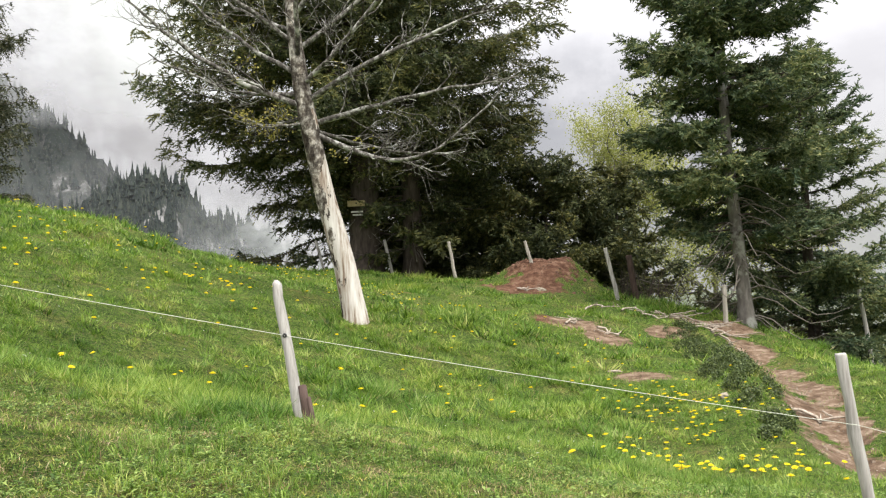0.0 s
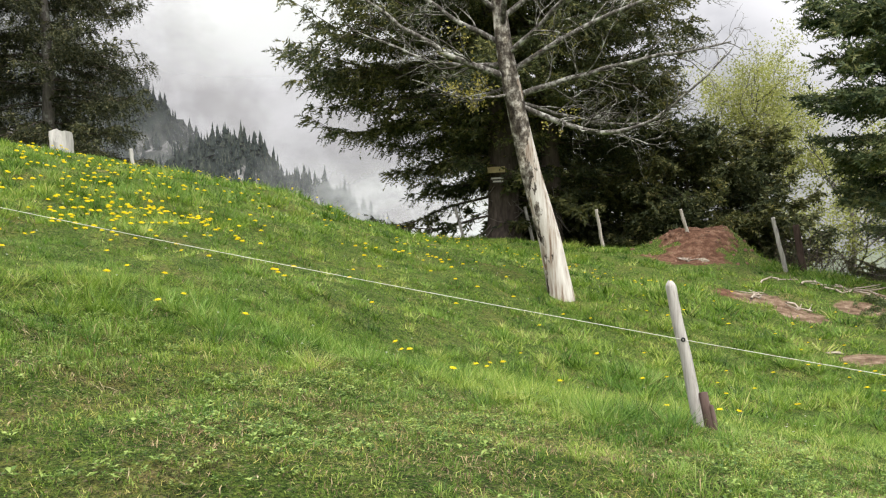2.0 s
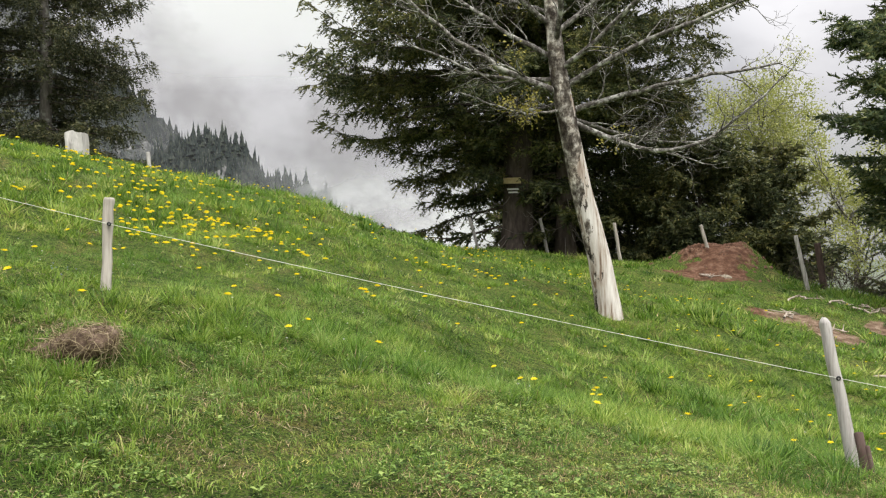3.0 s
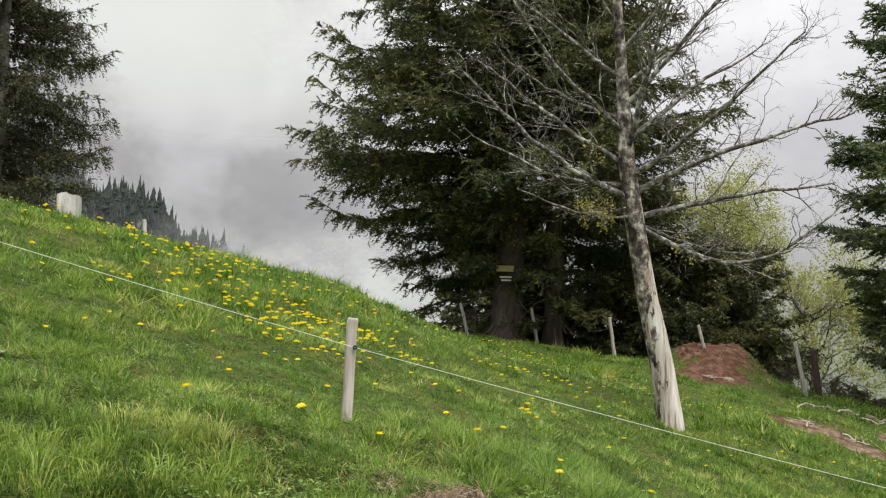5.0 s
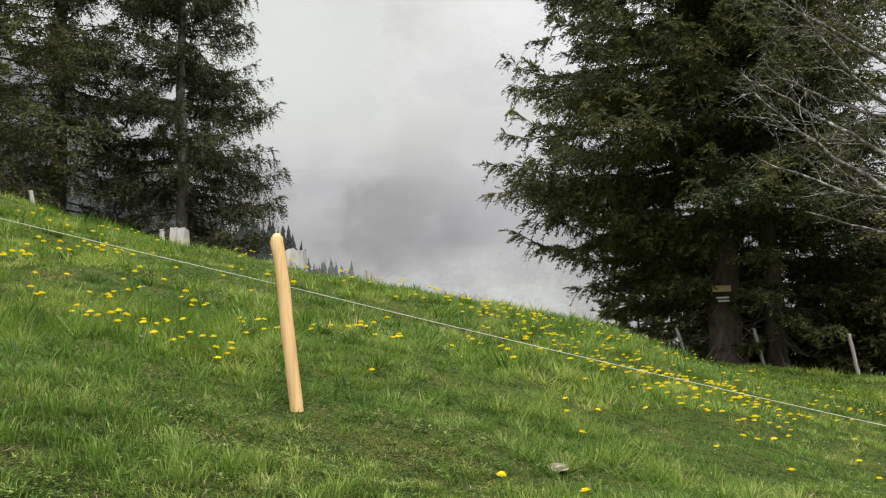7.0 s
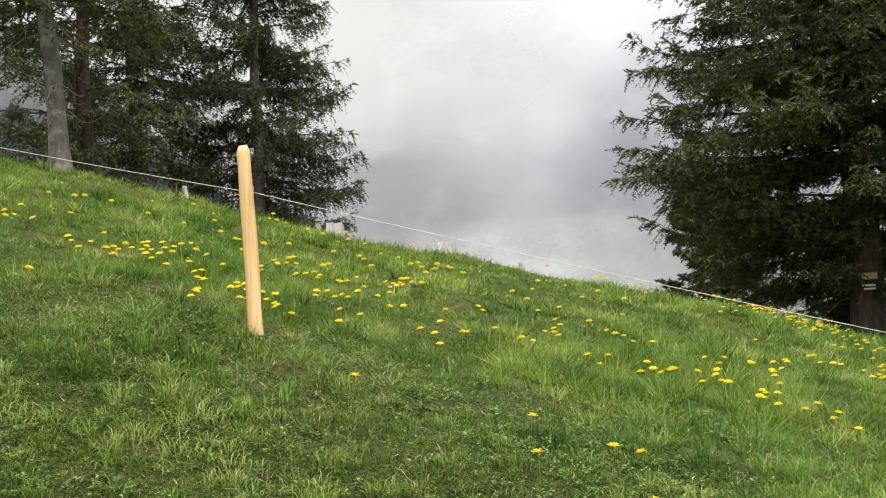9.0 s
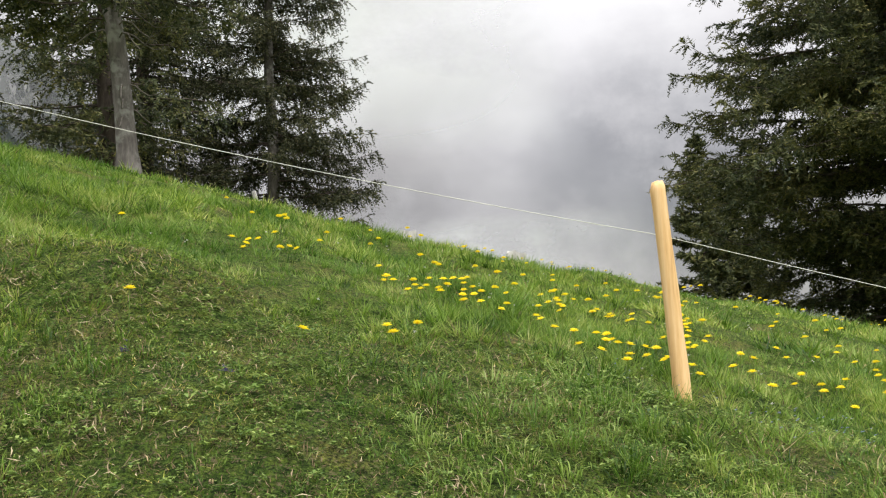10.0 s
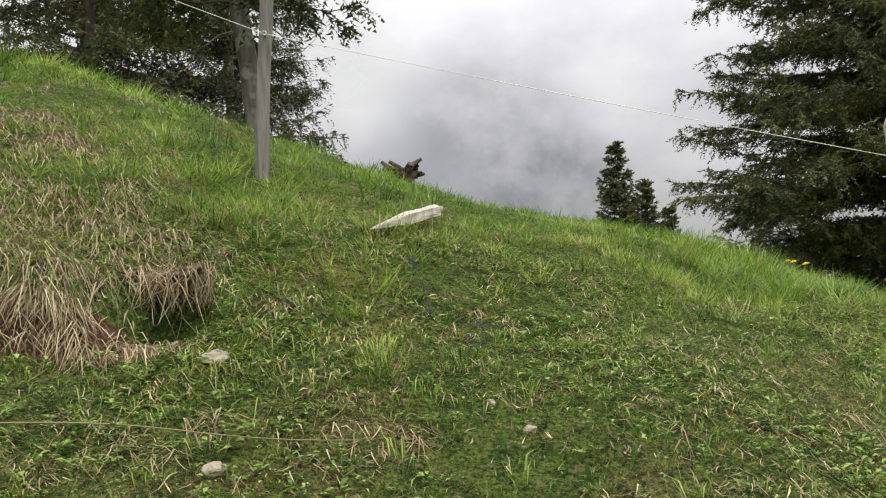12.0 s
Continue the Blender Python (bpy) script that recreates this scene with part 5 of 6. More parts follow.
hay += [(-5.25, 4.72, 0.12, 0.06, 200, 0.12, 0.3), (-5.12, 4.9, 0.06, 0.08, 150, 0.10, 0.3), (-4.93, 4.85, 0.20, 0.05, 230, 0.12, 0.3), (-5.2, 4.75, 0.10, 0.06, 120, 0.13, 0.3), (-5.05, 5.0, 0.05, 0.05, 70, 0.1, 0.3), (-4.65, 4.3, 0.10, 0.06, 80, 0.14, 0.4), (-4.2, 4.3, 0.15, 0.08, 110, 0.13, 0.4)]
for k in range(60):
    hay.append((rr.uniform(-20.3, -19.1), rr.uniform(5.10, 5.7), rr.uniform(0.02, 0.06), rr.uniform(0.015, 0.04), int(rr.uniform(18, 60)), rr.uniform(0.12, 0.30), rr.uniform(-0.1, 0.7)))
for k in range(55):
    hay.append((rr.uniform(-20.2, -19.15), rr.uniform(4.97, 5.10), rr.uniform(0.02, 0.05), 0.012, int(rr.uniform(16, 44)), rr.uniform(0.12, 0.24), rr.uniform(0.7, 1.2)))
for k in range(150):
    hay.append((rr.uniform(-20.7, -19.35), rr.uniform(5.5, 7.0), rr.uniform(0.02, 0.06), rr.uniform(0.02, 0.05), int(rr.uniform(16, 50)), rr.uniform(0.12, 0.26), rr.uniform(0.2, 0.8)))
for k in range(14):
    hay.append((rr.uniform(-20.2, -19.0), rr.uniform(4.5, 4.9), rr.uniform(0.02, 0.05), 0.02, int(rr.uniform(10, 30)), rr.uniform(0.08, 0.16), rr.uniform(0.2, 0.6)))
for k in range(100):
    hay.append((rr.uniform(-20.3, -15.5), 4.25 + 2.2 * rr.uniform() ** 1.3, rr.uniform(0.015, 0.06), rr.uniform(0.012, 0.03), int(rr.uniform(8, 34)), rr.uniform(0.07, 0.16), rr.uniform(0.2, 0.6)))
for k in range(90):
    hay.append((rr.uniform(-15.5, 1.5), rr.uniform(3.2, 5.8), rr.uniform(0.02, 0.08), rr.uniform(0.02, 0.05), int(rr.uniform(8, 30)), rr.uniform(0.06, 0.13), 0.3))
for k in range(170):
    hay.append((rr.uniform(-20.2, -14.5), 4.0 + 2.0 * rr.uniform(), rr.uniform(0.03, 0.09), rr.uniform(0.02, 0.05), int(rr.uniform(18, 60)), rr.uniform(0.05, 0.10), rr.uniform(0.1, 0.5)))
for k in range(60):
    hay.append((rr.uniform(-21.2, -19.2), rr.uniform(6.8, 8.6), rr.uniform(0.04, 0.12), rr.uniform(0.03, 0.06), int(rr.uniform(20, 60)), rr.uniform(0.12, 0.24), rr.uniform(0.1, 0.5)))
strands("dry_tussocks", "withered pale tussock grass hanging over broken turf", hay, M_STRAW, 105)
rr = np.random.RandomState(77)
tufts = [(-5.35, 4.35, 0.10, 0.06, 90, 0.20, 0.3), (-5.75, 4.4, 0.12, 0.06, 90, 0.20, 0.3), (-15.8, 4.5, 0.05, 0.04, 30, 0.16, 0.1), (-15.6, 6.6, 0.25, 0.15, 130, 0.2, 0.1), (-10.9, 7.4, 0.3, 0.2, 120, 0.2, 0.2), (-19.54, 5.2, 0.10, 0.05, 130, 0.36, 0.5), (-19.4, 5.5, 0.1, 0.06, 120, 0.22, 0.3), (-19.8, 5.4, 0.15, 0.06, 160, 0.26, 0.4), (-19.6, 5.6, 0.3, 0.1, 260, 0.2, 0.3), (-19.7, 4.9, 0.3, 0.05, 160, 0.16, 0.3), (-18.85, 4.9, 0.12, 0.06, 110, 0.16, 0.3)]
tufts += [(-19.1, 4.72, 0.15, 0.05, 120, 0.15, 0.3), (-18.75, 5.05, 0.10, 0.05, 100, 0.15, 0.3), (-5.7, 5.2, 0.3, 0.12, 260, 0.26, 0.1), (-4.9, 5.05, 0.06, 0.05, 60, 0.2, 0.1), (-4.6, 3.95, 0.2, 0.1, 130, 0.2, 0.2), (-5.1, 3.9, 0.2, 0.1, 130, 0.2, 0.2), (-5.1, 4.28, 0.22, 0.05, 260, 0.2, 0.05), (-4.72, 4.42, 0.10, 0.06, 120, 0.2, 0.05), (-5.6, 4.72, 0.25, 0.1, 280, 0.24, 0.05), (-5.35, 4.5, 0.1, 0.05, 110, 0.2, 0.05), (-4.75, 4.75, 0.1, 0.08, 90, 0.2, 0.1)]
tufts += [(-5.0, 4.95, 0.2, 0.08, 160, 0.18, 0.1), (-5.9, 4.9, 0.3, 0.15, 220, 0.24, 0.05), (-6.2, 4.4, 0.25, 0.15, 200, 0.24, 0.05), (-5.5, 4.05, 0.25, 0.12, 240, 0.24, 0.05)]
for k in range(330):
    tufts.append((rr.uniform(-21, 4), 2.9 + 6.0 * rr.uniform() ** 1.2, rr.uniform(0.02, 0.07), rr.uniform(0.02, 0.06), int(rr.uniform(20, 60)), rr.uniform(0.08, 0.17), 0.15))
strands("grass_tufts", "taller arching green grass tufts in the meadow", tufts, M_TUFT, 106)


def rosettes(name, label, x, y, size, mat, seed, tall=0.0):
    """Low broad-leaved plants: a ring of folded leaves each."""
    rng = np.random.RandomState(seed)
    k = 6
    n = len(x)
    z = on_ground(x, y) + 0.01 + tall * rng.uniform(size=n)
    a = rng.uniform(0, 6.28, (n, 1)) + np.arange(k)[None, :] * 6.28 / k + rng.uniform(-0.4, 0.4, (n, k))
    L = size[:, None] * rng.uniform(0.6, 1.2, (n, k))
    up = rng.uniform(0.15, 0.7, (n, k))
    d = np.stack([np.cos(a), np.sin(a), up], 2)
    w = np.stack([-np.sin(a), np.cos(a), np.zeros_like(a)], 2)
    p = np.stack([x, y, z], 1)[:, None, :] + rng.normal(size=(n, k, 3)) * 0.006
    L = L[:, :, None]
    Q = np.stack([p, p + d * L * 0.55 + w * L * 0.26, p + d * L * 0.95 - np.array([0, 0, 0.25]) * L, p + d * L * 0.55 - w * L * 0.26], 2).reshape(-1, 3)
    tagged(new(name, arrays_mesh(name, Q, np.arange(len(Q)).reshape(-1, 4), mat)), label, "plants", kind="stuff")


x, y = scatter(rng, -21, 4, 2.8, 6.0, 520)
ok = (y > near_edge(x)) & (wavy(x, y, 31, 6.0) + rng.normal(size=len(x)) * 0.08 + 0.1 * poverty(x, y) > 0.62) & (bareness(x, y) < 0.3)
x, y = x[ok], y[ok]
rosettes("meadow_herbs", "low broad-leaved herbs among the grass", x, y, 0.010 + 0.024 * rng.uniform(size=len(x)) ** 2, M_WEED, 107, 0.035)
x, y = rng.normal(-5.42, 0.30, 200), rng.normal(3.95, 0.22, 200)
x2, y2 = scatter(rng, -20.4, -9.0, 3.9, 5.9, 150)
ok = bareness(x2, y2) < 0.3
rosettes("bank_herbs", "small clover-like leaves in the bank turf", x2[ok], y2[ok], rng.uniform(0.010, 0.024, ok.sum()), M_WEED, 114, 0.03)
rosettes("tall_herbs", "knee-low leafy herbs in lush grass", x, y, rng.uniform(0.018, 0.036, 200), M_WEED, 111, 0.13)

# withered bits lying in the turf
x, y = scatter(rng, -21, 3, 2.8, 5.9, 480)
thin = 0.25 + 0.75 * np.clip((-x - 10.0) / 6.0, 0, 1)
ok = (y > near_edge(x)) & (rng.uniform(size=len(x)) < thin * np.clip(2.2 * wavy(x, y, 33, 6.0) - 0.55, 0.05, 1))
x, y = x[ok], y[ok]
nl = len(x)
a = rng.uniform(0, 6.28, nl)
ll, ww = rng.uniform(0.015, 0.06, nl), rng.uniform(0.0010, 0.0026, nl)
d, w = np.stack([np.cos(a), np.sin(a)], 1) * ll[:, None], np.stack([-np.sin(a), np.cos(a)], 1)
c0 = np.stack([x, y], 1)
c1, c2 = c0 + d * 0.5 + w * (ll * rng.normal(size=nl) * 0.12)[:, None], c0 + d
lift = rng.uniform(0.006, 0.035, (nl, 3))
V = np.stack([np.concatenate([q, (on_ground(q[:, 0], q[:, 1]) + lift[:, (0, 1, 2, 1)[k]])[:, None]], 1) for k, q in enumerate((c0, c1 + w * ww[:, None], c2, c1 - w * ww[:, None]))], 1).reshape(-1, 3)
tagged(new("straw_litter", arrays_mesh("straw_litter", V, np.arange(len(V)).reshape(-1, 4), M_STRAW)), "broken straw and withered bits lying in the turf", "litter", kind="stuff")


# ---- flowers ----
def flower_mesh(name, mat, seed):
    """A dandelion head: two tiers of ragged strap petals."""
    r = np.random.RandomState(seed)
    vs, fs, n = [], [], 0
    for tier, (rr, up, k) in enumerate(((0.022, 0.005, 13), (0.015, 0.011, 9))):
        for q in range(k):
            a = 6.283 * q / k + r.uniform(-0.15, 0.15)
            d, w = np.array([np.cos(a), np.sin(a), 0]), np.array([-np.sin(a), np.cos(a), 0])
            L = rr * r.uniform(0.8, 1.15)
            vs += [np.zeros(3), d * L * 0.6 + w * 0.005 + [0, 0, up * 0.8], d * L + [0, 0, up], d * L * 0.6 - w * 0.005 + [0, 0, up * 0.8]]
            fs.append([n, n + 1, n + 2, n + 3])
            n += 4
    return arrays_mesh(name, np.array(vs), np.array(fs), mat)


stem_tb = Tubes()
stem_tb.add([(0, 0, -0.03), (0.004, 0, 0.06), (0.002, 0.003, 0.13)], [0.0022, 0.002, 0.0022], 5)
STEM = stem_tb.mesh("stem", M_WEED)
HEAD = flower_mesh("flower_head", M_PETAL, 8)
HEAD.transform(Matrix.Scale(1.24, 4))
PATCHES = [(2.75, 10.4, 0.40, 50), (2.5, 9.4, 0.4, 40), (2.2, 7.1, 0.45, 50), (-0.5, 14.4, 0.6, 12), (-3.4, 18.4, 1.0, 22), (-3.3, 12.1, 0.3, 12), (-5.4, 10.0, 0.4, 30), (-6.2, 10.2, 0.4, 36), (-6.2, 8.5, 0.4, 22), (-7.15, 13.1, 0.6, 30), (-2.0, 16.5, 0.8, 18), (-4.14, 7.87, 0.08, 3),
           (-7.0, 10.6, 0.5, 34), (-8.1, 11.05, 0.6, 26), (-5.8, 8.5, 0.4, 16), (-3.5, 13.2, 0.5, 14), (-7.87, 11.8, 0.5, 16), (-9.5, 15.5, 1.6, 26), (-11.5, 14.5, 1.6, 20), (-13.5, 10, 1.2, 14)]
SMALL = [(-12.0, 7.1, 9), (-11.7, 6.7, 4), (-12.2, 6.5, 4), (-10.9, 7.0, 7), (-10.3, 6.2, 4), (-9.9, 6.4, 8), (-9.7, 7.4, 6), (-9.0, 7.9, 8), (-9.5, 6.05, 3), (-13.3, 6.8, 6), (-10.6, 4.6, 3), (-11.85, 7.9, 8), (-10.4, 7.8, 6), (-11.8, 9.1, 7), (-7.5, 9.0, 5), (-6.85, 9.7, 9),
         (-14.5, 6.9, 6), (-13.8, 6.7, 5), (-13.5, 7.0, 6), (-13.3, 6.7, 5), (-12.8, 7.9, 5), (-12.5, 7.6, 7), (-12.6, 6.3, 9), (-12.6, 5.95, 6), (-7.42, 4.83, 2), (-7.6, 4.2, 2), (-15.6, 4.6, 2), (-2.5, 7.1, 1)]
PATCHES = PATCHES + [(cx, cy, 0.22, int(1.4 * k)) for cx, cy, k in SMALL]
fx, fy = [], []
for cx, cy, sp, k in PATCHES:
    fx.append(rng.normal(cx, sp, k))
    fy.append(rng.normal(cy, sp, k))
ux, uy = scatter(rng, -16, 4, 5.0, 18.0, 1.3)
fx, fy = np.concatenate(fx + [ux]), np.concatenate(fy + [uy])
ok = bareness(fx, fy) < 0.4
fx, fy = fx[ok], fy[ok]
order = np.argsort(fy)
fx, fy = fx[order], fy[order]
fz = on_ground(fx, fy)
first = None
for k in range(min(290, len(fx))):
    m4 = pose(fx[k], fy[k], fz[k] + rng.uniform(-0.03, 0.02), rng.uniform(-12, 12) + 8, rng.uniform(-12, 12), rng.uniform(0, 360))
    if first is None:
        first = tagged(new("dandelion"), "yellow dandelion in bloom on a short stem in the grass", "flower", "dandelions in the meadow")
        part("stem", STEM, first)
        hd = part("flower_head", HEAD, first, "bright yellow flower head")
        hd.location = (0.002, 0.003, 0.13)
        first.matrix_basis = m4
    else:
        copy_thing(first, m4)
hv = np.zeros(len(HEAD.vertices) * 3, dtype=np.float32)
HEAD.vertices.foreach_get("co", hv)
hv = hv.reshape(-1, 3)
hf = np.arange(len(hv)).reshape(-1, 4)
rest = slice(290, len(fx))
nr = len(fx[rest])
ang = rng.uniform(0, 6.28, nr)
sc = rng.uniform(0.8, 1.3, nr) * np.where(fy[rest] > 13, 0.8, 1.0)
ca, sa = np.cos(ang) * sc, np.sin(ang) * sc
V = np.stack([hv[None, :, 0] * ca[:, None] - hv[None, :, 1] * sa[:, None], hv[None, :, 0] * sa[:, None] + hv[None, :, 1] * ca[:, None] - 0, hv[None, :, 2] * sc[:, None] - 0.25 * (hv[None, :, 0] * sa[:, None] + hv[None, :, 1] * ca[:, None])], 2)
V += np.stack([fx[rest], fy[rest], fz[rest] + rng.uniform(0.11, 0.16, nr)], 1)[:, None, :]
Fr = (hf[None] + (np.arange(nr) * len(hv))[:, None, None]).reshape(-1, 4)
tagged(new("far_dandelions", arrays_mesh("far_dandelions", V.reshape(-1, 3), Fr, M_PETAL)), "countless yellow dandelions dotting the upper meadow", "flowers", kind="stuff")


def petals(name, label, x, y, size, lift, mat, seed):
    """Tiny open flowers of five petals."""
    rng = np.random.RandomState(seed)
    n, k = len(x), 5
    a = rng.uniform(0, 6.28, (n, 1)) + np.arange(k)[None, :] * 6.28 / k
    p = np.stack([x, y, on_ground(x, y) + lift * rng.uniform(0.6, 1.3, n)], 1)[:, None, :]
    tilt = rng.uniform(-0.5, 0.1, (n, 1))
    d = np.stack([np.cos(a), np.sin(a), np.sin(a) * -0.5 + tilt * 0.2], 2)
    w = np.stack([-np.sin(a), np.cos(a), np.zeros_like(a)], 2)
    L = (size * rng.uniform(0.7, 1.3, n))[:, None, None]
    Q = np.stack([np.broadcast_to(p, (n, k, 3)), p + d * L * 0.6 + w * L * 0.35, p + d * L, p + d * L * 0.6 - w * L * 0.35], 2).reshape(-1, 3)
    tagged(new(name, arrays_mesh(name, Q, np.arange(len(Q)).reshape(-1, 4), mat)), label, "flowers", kind="stuff")


x, y = scatter(rng, -15, 4, 5.5, 16, 3.5)
petals("white_flowers", "tiny white flowers sprinkled through the meadow", x, y, 0.010, 0.09, M_WHITE, 107)
bx, by = [], []
for cx, cy, sp, k in ((-11.15, 5.3, 0.14, 26), (-11.2, 5.5, 0.12, 18), (-11.8, 5.5, 0.15, 24), (-12.05, 5.5, 0.1, 14), (-11.0, 5.15, 0.08, 12), (-5.7, 5.8, 0.1, 10), (-12.6, 5.6, 0.2, 10), (-10.2, 5.3, 0.2, 12)):
    bx.append(rng.normal(cx, sp, k))
    by.append(rng.normal(cy, sp, k))
petals("forget_me_nots", "small pale blue forget-me-nots in the grass", np.concatenate(bx), np.concatenate(by), 0.008, 0.09, M_BLUE, 108)
bx, by = [], []
for cx, cy in ((-18.28, 5.37), (-18.28, 5.2), (-18.12, 5.09), (-18.3, 5.5), (-18.18, 5.0), (-14.6, 4.9), (-14.2, 4.8), (-15.4, 4.9), (-15.0, 4.7)):
    bx.append(rng.normal(cx, 0.012, 6))
    by.append(rng.normal(cy, 0.012, 6))
petals("violet_flowers", "small violet flower spikes on the bank", np.concatenate(bx), np.concatenate(by), 0.012, 0.06, M_VIOLET, 109)


# ---- small things on the ground ----
def stone(x, y, sx, sy, sz, seed, label, mat=None):
    bm = bmesh.new()
    bmesh.ops.create_icosphere(bm, subdivisions=3, radius=1.0)
    for v in bm.verts:
        k = 1 + 0.35 * noise.noise(v.co * 1.3 + Vector((seed, 0, 0))) + 0.12 * noise.noise(v.co * 4 + Vector((0, seed, 0)))
        v.co = Vector((v.co.x * sx, v.co.y * sy, v.co.z * sz)) * k
    ob = new("stone", bm_mesh("stone", bm, mat or M_STONE))
    ob.location = (x, y, gz(x, y) + sz * 0.25)
    ob.rotation_euler = (0.1 * seed % 0.4, 0, seed)
    tagged(ob, label, "stone", "stones in the turf")


stone(-18.95, 4.87, 0.05, 0.035, 0.022, 1, "flat pale stone lying in the bank turf")
stone(-18.18, 4.72, 0.018, 0.014, 0.012, 2, "small pale stone in the turf")
stone(-18.1, 4.6, 0.02, 0.016, 0.014, 3, "small pale stone in the turf")
stone(-18.9, 4.42, 0.03, 0.022, 0.02, 4, "pale stone beside withered grass")
stone(-7.45, 5.72, 0.12, 0.05, 0.013, 5, "flat brownish stone sunk in the meadow")
stone(2.3, 19.9, 0.12, 0.08, 0.06, 6, "pale stone below the soil mound")
stone(3.45, 10.7, 0.06, 0.05, 0.04, 7, "pale stone in the worn gully")
stone(3.7, 10.5, 0.05, 0.05, 0.04, 8, "pale stone in the worn gully")
stone(2.55, 12.9, 0.12, 0.05, 0.03, 9, "tan flat stone showing through the grass")

# the split pole lying in the grass
p0, p1 = Vector((-18.45, 5.77, gz(-18.45, 5.77) + 0.035)), Vector((-18.12, 6.24, gz(-18.12, 6.24) + 0.08))
axis_dir = (p1 - p0).normalized()
bm = bmesh.new()
bmesh.ops.create_cube(bm, size=1.0)
bmesh.ops.subdivide_edges(bm, edges=bm.edges[:], cuts=5, use_grid_fill=True)
turn = axis_dir.to_track_quat("X", "Z").to_matrix().to_4x4()
for v in bm.verts:
    f = v.co.x + 0.5
    n = noise.noise(Vector((f * 5, v.co.y * 3, v.co.z * 3 + 4)))
    grow_to = min(1.0, 0.12 + 1.9 * f) * (1 + 0.18 * n)
    v.co = Vector((f * (p1 - p0).length + 0.02 * n, v.co.y * 0.05 * grow_to, (v.co.z + (0.25 if v.co.z > 0.4 and abs(v.co.y) < 0.3 else 0)) * 0.042 * grow_to))
bm.transform(turn)
ob = new("pole_log", bm_mesh("pole_log", bm, M_WOOD_PALE))
ob.location = p0
tagged(ob, "short bleached split pole with a pointed end lying in grass", "log")

# a long withered stem lying across the bank
fs = Tubes()
s = np.linspace(0, 1, 12)
X, Y = -19.5 + 0.95 * s, 4.50 + 0.03 * np.sin(s * 5)
fs.add(np.stack([X, Y, on_ground(X, Y) + 0.05 + 0.012 * np.sin(s * 7)], 1), np.linspace(0.0020, 0.0012, 12), 5)
tagged(new("fallen_stem", fs.mesh("fallen_stem", M_STRAW)), "long pale withered stem lying on the bank turf", "stem")

# torn-out root crown on the ridge
rt = Tubes()
rr = np.random.RandomState(5)
rc = np.array((-18.06, 8.9, gz(-18.06, 8.9) + 0.06))
for k in range(26):
    a = rr.uniform(0, 6.28)
    d = np.array([np.cos(a), np.sin(a) * 0.6, rr.uniform(0.1, 1.0)])
    L = rr.uniform(0.09, 0.17)
    s = np.linspace(0, 1, 5)
    rt.add(rc + d[None] * (L * s)[:, None] + rr.normal(size=(5, 3)) * 0.02 + np.array([0, 0, -0.03]), np.linspace(0.045, 0.014, 5), 5)
tagged(new("root_crown", rt.mesh("root_crown", M_WOOD_DARK)), "dark torn root crown on the crest of the bank", "stump")

# bleached roots and dead branches by the worn gully
rr = np.random.RandomState(6)
for k, (cx, cy, L, a) in enumerate(((4.7, 17.6, 1.6, 0.1), (5.3, 17.3, 1.3, -0.3), (5.6, 17.0, 1.1, 0.3), (5.2, 16.6, 1.0, -0.9), (4.2, 17.9, 1.2, 0.2), (4.5, 10.3, 0.9, -0.25), (2.1, 20.0, 0.8, -0.4), (5.0, 17.9, 1.5, -0.15), (5.5, 17.6, 1.2, 0.5), (5.35, 16.1, 1.0, -1.1), (3.4, 18.1, 1.0, 0.1), (2.55, 16.5, 0.6, 0.9), (3.1, 15.9, 0.6, -0.8))):
    tb = Tubes()
    s = np.linspace(-0.5, 0.5, 9)
    L = L * 0.75
    X = cx + np.cos(a) * L * s + 0.09 * np.sin(s * 13 + k)
    Y = cy + np.sin(a) * L * s + 0.10 * np.cos(s * 15 + k)
    tb.add(np.stack([X, Y, on_ground(X, Y) + 0.035 + 0.03 * np.sin(s * 8 + k)], 1), np.linspace(0.024, 0.008, 9), 6)
    for q in range(3):
        i = rr.randint(2, 7)
        d = np.array([rr.normal(), rr.normal(), 0.2]) * 0.25
        b0 = np.array([X[i], Y[i], on_ground(X[i], Y[i]) + 0.04])
        tb.add(np.array([b0, b0 + d * 0.5, b0 + d + [0, 0, 0.02]]), [0.015, 0.011, 0.006], 5)
    tagged(new("dead_root", tb.mesh("dead_root", M_ROOT)), "bleached dead root lying on worn ground", "root", "dead roots by the gully")


def shrub_mat_thing(x, y, sx, sy, hh, seed, label, mat, per=900, leaf=0.035):
    """A low cushion of dense small-leaved shrub."""
    r = np.random.RandomState(seed)
    u = r.uniform(0, 1, per) ** 0.5
    a = r.uniform(0, 6.28, per)
    X, Y = x + sx * u * np.cos(a), y + sy * u * np.sin(a)
    keep = wavy(X, Y, 61, 7.0) > 0.48
    X, Y, u = X[keep], Y[keep], u[keep]
    per = len(X)
    C = np.stack([X, Y, on_ground(X, Y) + hh * (1 - u ** 2) * r.uniform(0.2, 1.0, per) + 0.01], 1)
    Q = leaf_cloud(r, C, 2, 0.02, leaf)
    tagged(new("dwarf_shrub", arrays_mesh("dwarf_shrub", Q, np.arange(len(Q)).reshape(-1, 4), mat)), label, "shrub", "dwarf shrubs along the gully")


